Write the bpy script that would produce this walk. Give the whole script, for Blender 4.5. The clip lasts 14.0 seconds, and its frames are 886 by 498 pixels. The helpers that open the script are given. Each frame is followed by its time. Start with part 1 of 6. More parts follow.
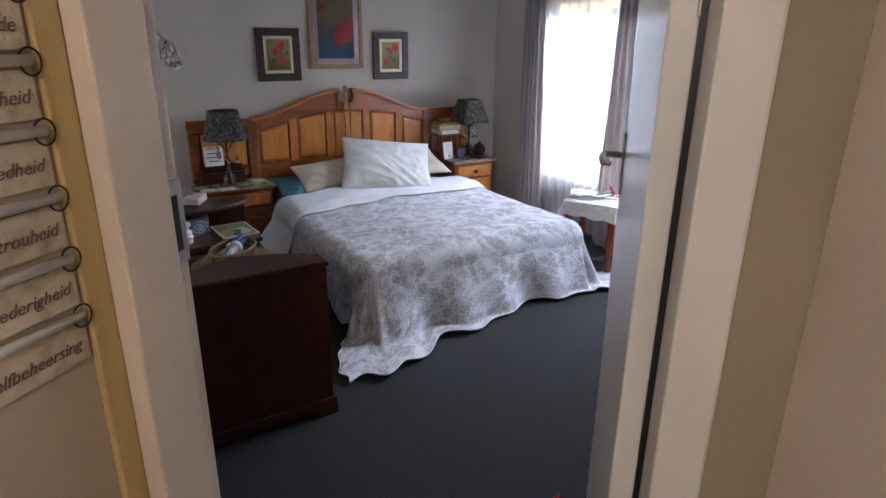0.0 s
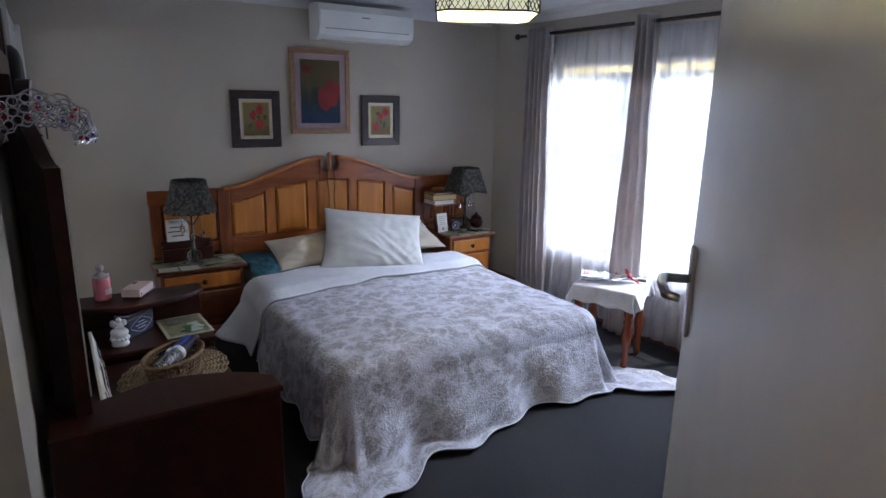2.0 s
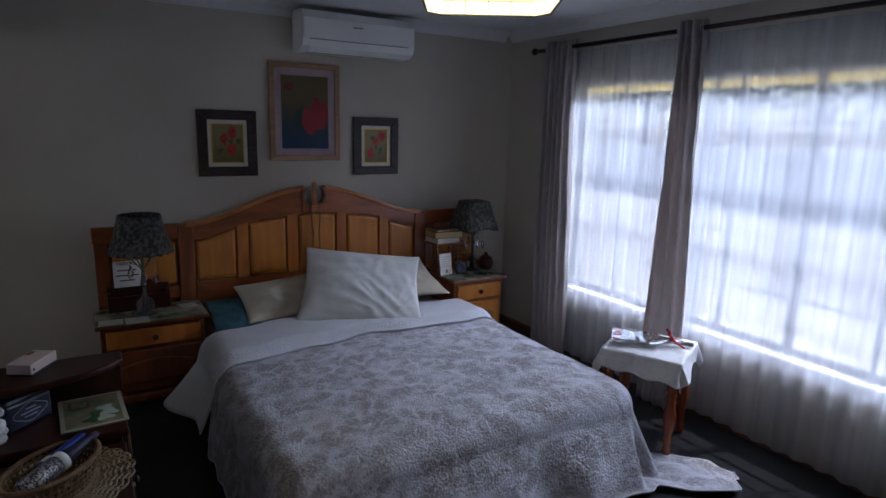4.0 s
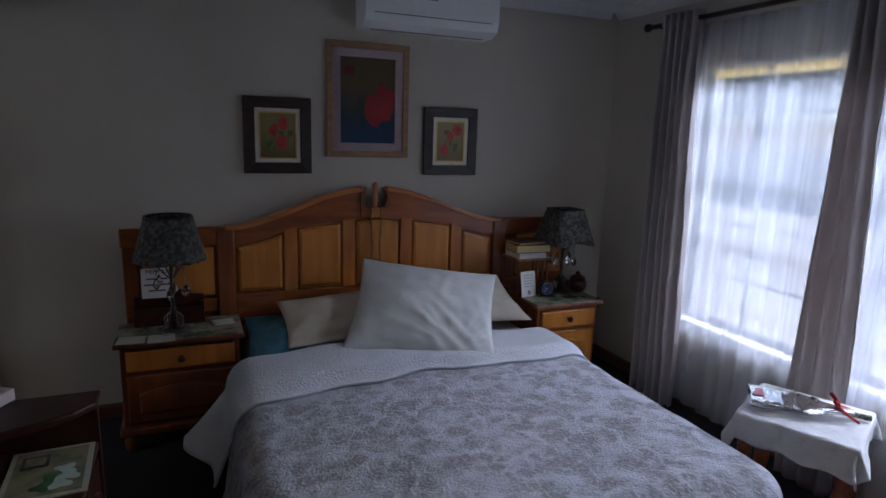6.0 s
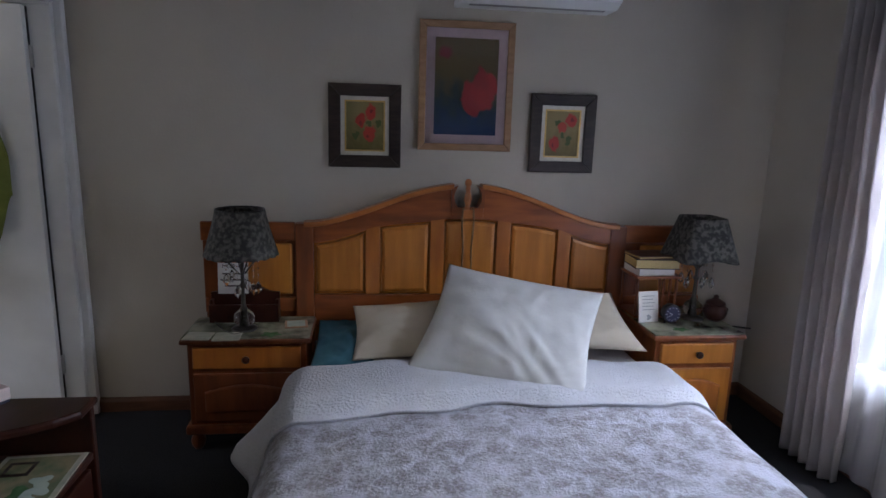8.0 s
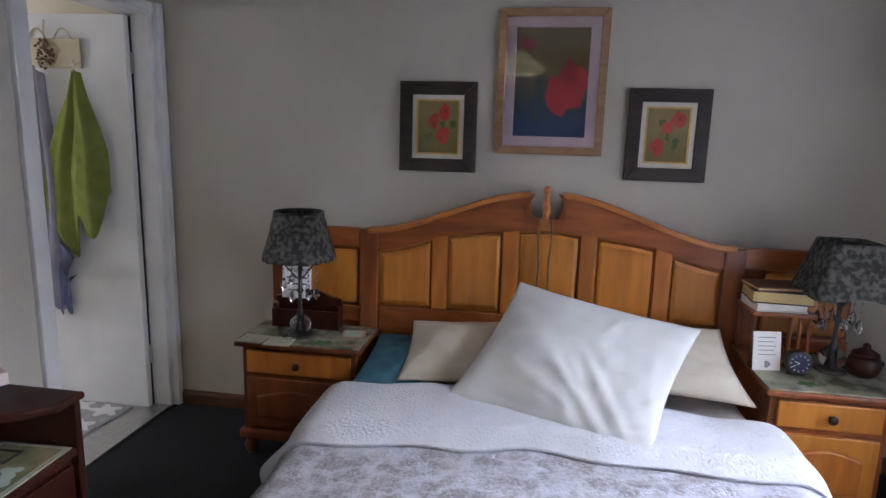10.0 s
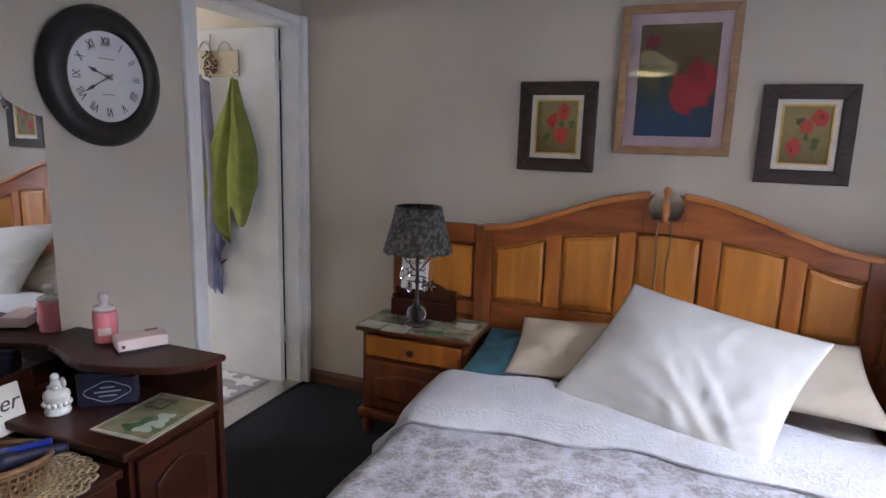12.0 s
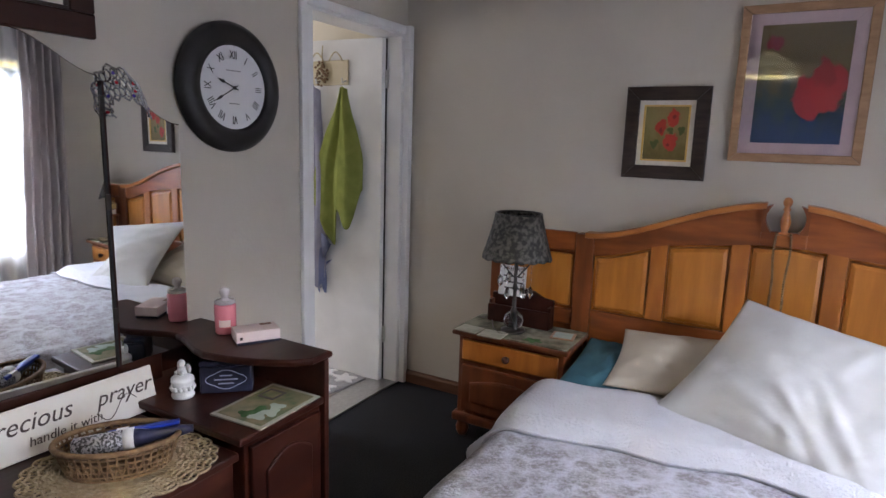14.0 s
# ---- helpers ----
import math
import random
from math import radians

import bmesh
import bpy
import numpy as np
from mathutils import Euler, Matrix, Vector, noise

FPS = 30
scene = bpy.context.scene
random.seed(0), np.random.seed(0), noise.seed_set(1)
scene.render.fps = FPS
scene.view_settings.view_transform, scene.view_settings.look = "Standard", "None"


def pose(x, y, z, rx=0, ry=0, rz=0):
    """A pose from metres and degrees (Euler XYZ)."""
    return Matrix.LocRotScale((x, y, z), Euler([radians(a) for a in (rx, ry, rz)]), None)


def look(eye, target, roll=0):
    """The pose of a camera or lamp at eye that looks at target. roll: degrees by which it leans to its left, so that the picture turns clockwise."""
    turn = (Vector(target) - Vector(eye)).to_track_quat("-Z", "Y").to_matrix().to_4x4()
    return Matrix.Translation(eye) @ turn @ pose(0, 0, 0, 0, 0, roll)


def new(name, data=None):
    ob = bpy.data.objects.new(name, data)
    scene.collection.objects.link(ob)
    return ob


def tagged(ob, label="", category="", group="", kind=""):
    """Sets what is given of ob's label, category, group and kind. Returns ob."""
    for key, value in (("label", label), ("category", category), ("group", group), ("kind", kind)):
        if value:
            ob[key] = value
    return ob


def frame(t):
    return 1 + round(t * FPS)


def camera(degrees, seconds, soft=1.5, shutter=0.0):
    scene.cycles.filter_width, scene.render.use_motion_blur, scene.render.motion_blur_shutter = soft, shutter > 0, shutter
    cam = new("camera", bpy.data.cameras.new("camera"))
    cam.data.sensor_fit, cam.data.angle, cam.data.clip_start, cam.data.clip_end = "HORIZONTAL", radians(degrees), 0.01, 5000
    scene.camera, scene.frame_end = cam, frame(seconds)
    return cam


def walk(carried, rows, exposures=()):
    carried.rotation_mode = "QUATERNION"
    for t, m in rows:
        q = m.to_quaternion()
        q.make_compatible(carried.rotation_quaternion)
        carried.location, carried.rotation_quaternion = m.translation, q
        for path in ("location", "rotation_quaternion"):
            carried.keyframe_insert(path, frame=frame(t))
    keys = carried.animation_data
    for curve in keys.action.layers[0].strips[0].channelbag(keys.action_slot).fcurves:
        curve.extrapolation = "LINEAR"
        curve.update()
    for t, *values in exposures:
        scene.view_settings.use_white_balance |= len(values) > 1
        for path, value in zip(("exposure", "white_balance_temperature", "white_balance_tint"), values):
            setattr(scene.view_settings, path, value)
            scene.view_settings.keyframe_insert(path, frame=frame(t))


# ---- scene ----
cam = camera(72.7, 14.0)
PATH = [
    (0, (0.801, -0.127, 1.669), (1.82, 1.463, 1.01), 0.6),
    (0.5, (0.893, -0.025, 1.683), (1.917, 1.566, 1.035), 0.7),
    (1, (0.967, 0.074, 1.693), (1.997, 1.68, 1.092), 0.8),
    (1.5, (1.047, 0.223, 1.695), (2.09, 1.841, 1.152), 1.0),
    (2, (1.137, 0.36, 1.691), (2.194, 1.989, 1.213), 1.1),
    (2.5, (1.252, 0.496, 1.678), (2.314, 2.134, 1.244), 1.2),
    (2.7, (1.307, 0.555, 1.675), (2.369, 2.196, 1.251), 1.1),
    (4.8, (1.739, 1.177, 1.638), (2.702, 2.888, 1.258), 1.7),
    (5, (1.771, 1.243, 1.627), (2.711, 2.967, 1.249), 1.7),
    (5.5, (1.884, 1.367, 1.587), (2.731, 3.141, 1.218), 1.5),
    (6, (1.991, 1.507, 1.585), (2.756, 3.314, 1.2), 1.8),
    (6.5, (2.09, 1.668, 1.558), (2.755, 3.514, 1.173), 1.8),
    (7, (2.204, 1.749, 1.543), (2.746, 3.634, 1.151), 1.7),
    (7.5, (2.332, 1.801, 1.548), (2.723, 3.722, 1.152), 1.7),
    (8, (2.472, 1.829, 1.546), (2.717, 3.773, 1.144), 1.7),
    (8.2, (2.496, 1.848, 1.509), (2.717, 3.8, 1.134), 1.6),
    (10.3, (2.972, 2.135, 1.48), (2.61, 4.068, 1.114), 1.5),
    (10.5, (2.988, 2.096, 1.472), (2.593, 4.022, 1.108), 1.4),
    (11, (3.019, 2.09, 1.47), (2.488, 3.983, 1.101), 1.5),
    (11.5, (3.014, 2.076, 1.466), (2.392, 3.942, 1.1), 1.6),
    (12, (3.007, 2.063, 1.465), (2.304, 3.9, 1.102), 1.7),
    (12.5, (3.0, 2.054, 1.465), (2.234, 3.866, 1.103), 1.7),
    (13, (2.99, 2.047, 1.465), (2.16, 3.831, 1.105), 1.8),
    (13.5, (2.986, 2.043, 1.465), (2.086, 3.793, 1.107), 1.8),
    (14, (2.977, 2.037, 1.466), (2.001, 3.746, 1.113), 1.8),
]
EXPOSURES = [(0, 1.24, 6000, 16), (1.5, 1.08, 5850, 16), (2.5, 0.55, 5750, 16), (5, -0.55, 5750, 18), (6.5, -0.12, 5750, 17), (7.5, 0.35, 5850, 17), (8.2, 0.55, 5950, 18), (10.5, 1.33, 6200, 19), (12, 1.44, 6350, 20), (14, 1.5, 6400, 20)]
walk(cam, [(t, look(eye, target, roll)) for t, eye, target, roll in PATH], EXPOSURES)

# ---- world, sun and large lights ----
world = bpy.data.worlds.new("world")
scene.world = world
world.use_nodes = True
wn = world.node_tree.nodes
sky = wn.new("ShaderNodeTexSky")
sky.sky_type = "NISHITA"
sky.sun_disc = False
sky.sun_elevation = radians(64)
sky.sun_rotation = radians(103)
world.node_tree.links.new(sky.outputs[0], wn["Background"].inputs[0])
wn["Background"].inputs[1].default_value = 0.15


def lamp(name, kind, place, target, energy, colour, size=0.1, size_y=None):
    data = bpy.data.lights.new(name, kind)
    data.energy, data.color = energy, colour
    if kind == "AREA":
        data.shape, data.size, data.size_y = "RECTANGLE", size, size_y or size
    elif kind == "SUN":
        data.angle = radians(0.5)
    else:
        data.shadow_soft_size = size
    ob = new(name, data)
    ob.matrix_world = look(place, target)
    return ob


SUN_WAY = Vector((0.35, -0.10, 0.93))
lamp("sun", "SUN", SUN_WAY * 20, (0, 0, 0), 4.0, (1.0, 0.95, 0.87))
lamp("window_sky_light", "AREA", (8.0, 3.0, 3.55), (1.2, 3.1, 1.25), 610, (0.86, 0.92, 1.0), 4.2, 1.5)
# added daylight for the bathroom, at a window opening out of view
lamp("bathroom_fill_light", "AREA", (-1.40, 3.9, 1.6), (0.2, 4.7, 1.0), 9, (0.95, 0.97, 1.0), 0.8, 0.8)
# warm fill added for the hall; its true source is unknown
lamp("hall_fill_lamp", "POINT", (-0.1, -0.75, 2.25), (0, 0, 0), 13, (1.0, 0.88, 0.72), 0.08)
lamp("pendant_bulb", "POINT", (2.705, 2.49, 2.13), (0, 0, 0), 5, (1.0, 0.86, 0.62), 0.03)


# ---- materials ----
def mat(name, colour, rough=0.6, metal=0.0, second=None, scale=8.0, stretch=(1, 1, 1), bump=0.0, bump_scale=None,
        detail=6.0, spec=0.5, contrast=(0.35, 0.65), coat=0.0, vary=0.0, bump_stretch=None, relief=0.01):
    """A principled material: two colours mixed by noise, fine relief, and a tint by object."""
    m = bpy.data.materials.new(name)
    m.use_nodes = True
    nt = m.node_tree
    n, l = nt.nodes, nt.links
    b = n["Principled BSDF"]
    b.inputs["Roughness"].default_value = rough
    b.inputs["Metallic"].default_value = metal
    b.inputs["Specular IOR Level"].default_value = spec
    b.inputs["Coat Weight"].default_value = coat
    b.inputs["Coat Roughness"].default_value = 0.15
    tc = n.new("ShaderNodeTexCoord")
    mp = n.new("ShaderNodeMapping")
    mp.inputs["Scale"].default_value = stretch
    l.new(tc.outputs["Object"], mp.inputs[0])
    col = None
    if second:
        nz = n.new("ShaderNodeTexNoise")
        nz.inputs["Scale"].default_value = scale
        nz.inputs["Detail"].default_value = detail
        l.new(mp.outputs[0], nz.inputs["Vector"])
        rp = n.new("ShaderNodeValToRGB")
        rp.color_ramp.elements[0].position, rp.color_ramp.elements[1].position = contrast
        rp.color_ramp.elements[0].color = (*colour, 1)
        rp.color_ramp.elements[1].color = (*second, 1)
        l.new(nz.outputs["Fac"], rp.inputs[0])
        col = rp.outputs[0]
    if vary and col:
        oi = n.new("ShaderNodeObjectInfo")
        mr = n.new("ShaderNodeMapRange")
        mr.inputs[3].default_value, mr.inputs[4].default_value = 1 - vary, 1 + vary
        l.new(oi.outputs["Random"], mr.inputs[0])
        hs = n.new("ShaderNodeHueSaturation")
        l.new(mr.outputs[0], hs.inputs["Value"])
        l.new(col, hs.inputs["Color"])
        col = hs.outputs[0]
    if col:
        l.new(col, b.inputs["Base Color"])
    else:
        b.inputs["Base Color"].default_value = (*colour, 1)
    if bump:
        nb = n.new("ShaderNodeTexNoise")
        nb.inputs["Scale"].default_value = bump_scale or scale * 4
        nb.inputs["Detail"].default_value = 4
        l.new(mp.outputs[0] if not bump_stretch else tc.outputs["Object"], nb.inputs["Vector"])
        bp = n.new("ShaderNodeBump")
        bp.inputs["Strength"].default_value = bump
        bp.inputs["Distance"].default_value = relief
        l.new(nb.outputs["Fac"], bp.inputs["Height"])
        l.new(bp.outputs[0], b.inputs["Normal"])
    return m


def glass_mat(name, colour=(1, 1, 1), rough=0.0):
    m = bpy.data.materials.new(name)
    m.use_nodes = True
    b = m.node_tree.nodes["Principled BSDF"]
    b.inputs["Base Color"].default_value = (*colour, 1)
    b.inputs["Transmission Weight"].default_value = 1.0
    b.inputs["Roughness"].default_value = rough
    b.inputs["IOR"].default_value = 1.45
    return m


def glow_mat(name, colour, strength):
    m = bpy.data.materials.new(name)
    m.use_nodes = True
    b = m.node_tree.nodes["Principled BSDF"]
    b.inputs["Base Color"].default_value = (*colour, 1)
    b.inputs["Emission Color"].default_value = (*colour, 1)
    b.inputs["Emission Strength"].default_value = strength
    return m


def sunlit_strip_mat():
    """Thin cream strip for the sunlit band over the panes; daylight soaks through."""
    m = bpy.data.materials.new("cream_sunlit_strip")
    m.use_nodes = True
    n, l = m.node_tree.nodes, m.node_tree.links
    tl, mx = n.new("ShaderNodeBsdfTranslucent"), n.new("ShaderNodeMixShader")
    n["Principled BSDF"].inputs["Base Color"].default_value = (0.66, 0.6, 0.4, 1)
    n["Principled BSDF"].inputs["Roughness"].default_value = 0.85
    tl.inputs[0].default_value = (0.72, 0.62, 0.36, 1)
    mx.inputs[0].default_value = 0.6
    l.new(n["Principled BSDF"].outputs[0], mx.inputs[1])
    l.new(tl.outputs[0], mx.inputs[2])
    l.new(mx.outputs[0], n["Material Output"].inputs[0])
    return m


def sheer_mat():
    """Thin voile: part of the light goes straight through, the rest is scattered."""
    m = bpy.data.materials.new("sheer_voile")
    m.use_nodes = True
    n, l = m.node_tree.nodes, m.node_tree.links
    n.remove(n["Principled BSDF"])
    tr, df, tl = n.new("ShaderNodeBsdfTransparent"), n.new("ShaderNodeBsdfDiffuse"), n.new("ShaderNodeBsdfTranslucent")
    tr.inputs[0].default_value = (0.97, 0.98, 1, 1)
    df.inputs[0].default_value = (0.82, 0.82, 0.84, 1)
    tl.inputs[0].default_value = (0.46, 0.49, 0.55, 1)
    a, b2 = n.new("ShaderNodeMixShader"), n.new("ShaderNodeMixShader")
    a.inputs[0].default_value = 0.55
    l.new(df.outputs[0], a.inputs[1])
    l.new(tl.outputs[0], a.inputs[2])
    tc, wv = n.new("ShaderNodeTexCoord"), n.new("ShaderNodeTexNoise")
    mp = n.new("ShaderNodeMapping")
    mp.inputs["Scale"].default_value = (1, 26, 0.5)
    l.new(tc.outputs["Object"], mp.inputs[0])
    l.new(mp.outputs[0], wv.inputs["Vector"])
    wv.inputs["Scale"].default_value = 1.0
    mr = n.new("ShaderNodeMapRange")
    mr.inputs[1].default_value, mr.inputs[2].default_value = 0.3, 0.7
    mr.inputs[3].default_value, mr.inputs[4].default_value = 0.5, 0.64
    l.new(wv.outputs["Fac"], mr.inputs[0])
    l.new(mr.outputs[0], b2.inputs[0])
    l.new(tr.outputs[0], b2.inputs[1])
    l.new(a.outputs[0], b2.inputs[2])
    l.new(b2.outputs[0], n["Material Output"].inputs[0])
    return m


def curtain_mat():
    """Taupe-grey satin: a soft sheen, and some daylight soaking through the weave."""
    m = mat("grey_satin_curtain", (0.5, 0.46, 0.455), 0.36, second=(0.58, 0.54, 0.53), scale=6, bump=0.08, bump_scale=60, spec=0.6)
    n, l = m.node_tree.nodes, m.node_tree.links
    tl, mx = n.new("ShaderNodeBsdfTranslucent"), n.new("ShaderNodeMixShader")
    tl.inputs[0].default_value = (0.5, 0.45, 0.43, 1)
    mx.inputs[0].default_value = 0.4
    l.new(n["Principled BSDF"].outputs[0], mx.inputs[1])
    l.new(tl.outputs[0], mx.inputs[2])
    l.new(mx.outputs[0], n["Material Output"].inputs[0])
    return m


def quilt_mat():
    """White cotton quilt printed with grey-taupe leaf and flower sprays."""
    m = mat("quilt_print", (0.8, 0.8, 0.82), 0.9, bump=0.9, bump_scale=95, spec=0.15, relief=0.007)
    n, l = m.node_tree.nodes, m.node_tree.links
    b = n["Principled BSDF"]
    tc = n["Texture Coordinate"]
    warp = n.new("ShaderNodeTexNoise")
    warp.inputs["Scale"].default_value = 9
    warp.inputs["Detail"].default_value = 5
    add = n.new("ShaderNodeVectorMath")
    add.operation = "MULTIPLY_ADD"
    add.inputs[1].default_value = (0.2, 0.2, 0.2)
    l.new(tc.outputs["UV"], warp.inputs["Vector"])
    l.new(warp.outputs["Color"], add.inputs[0])
    l.new(tc.outputs["UV"], add.inputs[2])
    vo = n.new("ShaderNodeTexVoronoi")
    vo.inputs["Scale"].default_value = 15.0
    l.new(add.outputs[0], vo.inputs["Vector"])
    big = n.new("ShaderNodeTexNoise")
    big.inputs["Scale"].default_value = 6.5
    big.inputs["Detail"].default_value = 3
    l.new(tc.outputs["UV"], big.inputs["Vector"])
    fine = n.new("ShaderNodeTexNoise")
    fine.inputs["Scale"].default_value = 60
    fine.inputs["Detail"].default_value = 5
    fine.inputs["Roughness"].default_value = 0.7
    l.new(tc.outputs["UV"], fine.inputs["Vector"])
    spray = n.new("ShaderNodeMapRange")
    spray.interpolation_type = "SMOOTHSTEP"
    spray.inputs[1].default_value, spray.inputs[2].default_value = 0.95, 0.32
    l.new(vo.outputs["Distance"], spray.inputs[0])
    grain = n.new("ShaderNodeMapRange")
    grain.inputs[1].default_value, grain.inputs[2].default_value = 0.26, 0.62
    l.new(fine.outputs["Fac"], grain.inputs[0])
    patch = n.new("ShaderNodeMapRange")
    patch.inputs[1].default_value, patch.inputs[2].default_value = 0.27, 0.54
    l.new(big.outputs["Fac"], patch.inputs[0])
    m1, m2 = n.new("ShaderNodeMath"), n.new("ShaderNodeMath")
    m1.operation = m2.operation = "MULTIPLY"
    l.new(spray.outputs[0], m1.inputs[0])
    l.new(grain.outputs[0], m1.inputs[1])
    l.new(m1.outputs[0], m2.inputs[0])
    l.new(patch.outputs[0], m2.inputs[1])
    rp = n.new("ShaderNodeValToRGB")
    rp.color_ramp.elements[0].color = (0.53, 0.54, 0.615, 1)
    rp.color_ramp.elements[1].color = (0.27, 0.255, 0.265, 1)
    rp.color_ramp.elements[1].position = 0.75
    l.new(m2.outputs[0], rp.inputs[0])
    l.new(rp.outputs[0], b.inputs["Base Color"])
    return m


def art_mat(name, ground, spots, second, third=None):
    """A painted canvas: a blurred ground and round strokes of colour. spots: (u, v, radius, colour)."""
    m = bpy.data.materials.new(name)
    m.use_nodes = True
    n, l = m.node_tree.nodes, m.node_tree.links
    b = n["Principled BSDF"]
    b.inputs["Roughness"].default_value = 0.45
    tc = n.new("ShaderNodeTexCoord")
    nz = n.new("ShaderNodeTexNoise")
    nz.inputs["Scale"].default_value = 7
    nz.inputs["Detail"].default_value = 6
    l.new(tc.outputs["UV"], nz.inputs["Vector"])
    sx = n.new("ShaderNodeSeparateXYZ")
    l.new(tc.outputs["UV"], sx.inputs[0])
    wob = n.new("ShaderNodeMath")
    wob.operation = "MULTIPLY_ADD"
    wob.inputs[1].default_value = 0.7
    l.new(nz.outputs["Fac"], wob.inputs[0])
    l.new(sx.outputs[1], wob.inputs[2])
    rp = n.new("ShaderNodeValToRGB")
    e = rp.color_ramp.elements
    e[0].position, e[0].color = 0.42, (*ground, 1)
    e[1].position, e[1].color = 1.05, (*second, 1)
    if third:
        k = e.new(0.72)
        k.color = (*third, 1)
    l.new(wob.outputs[0], rp.inputs[0])
    col = rp.outputs[0]
    warp = n.new("ShaderNodeVectorMath")
    warp.operation = "MULTIPLY_ADD"
    warp.inputs[1].default_value = (0.26, 0.26, 0.0)
    l.new(nz.outputs["Color"], warp.inputs[0])
    l.new(tc.outputs["UV"], warp.inputs[2])
    for u, v, r, c in spots:
        d = n.new("ShaderNodeVectorMath")
        d.operation = "DISTANCE"
        d.inputs[1].default_value = (u + 0.13, v + 0.13, 0)
        l.new(warp.outputs[0], d.inputs[0])
        k = n.new("ShaderNodeMapRange")
        k.interpolation_type = "SMOOTHSTEP"
        k.inputs[1].default_value, k.inputs[2].default_value = r, r * 0.75
        l.new(d.outputs["Value"], k.inputs[0])
        mx = n.new("ShaderNodeMix")
        mx.data_type = "RGBA"
        l.new(k.outputs[0], mx.inputs[0])
        l.new(col, mx.inputs[6])
        mx.inputs[7].default_value = (*c, 1)
        col = mx.outputs[2]
    l.new(col, b.inputs["Base Color"])
    return m


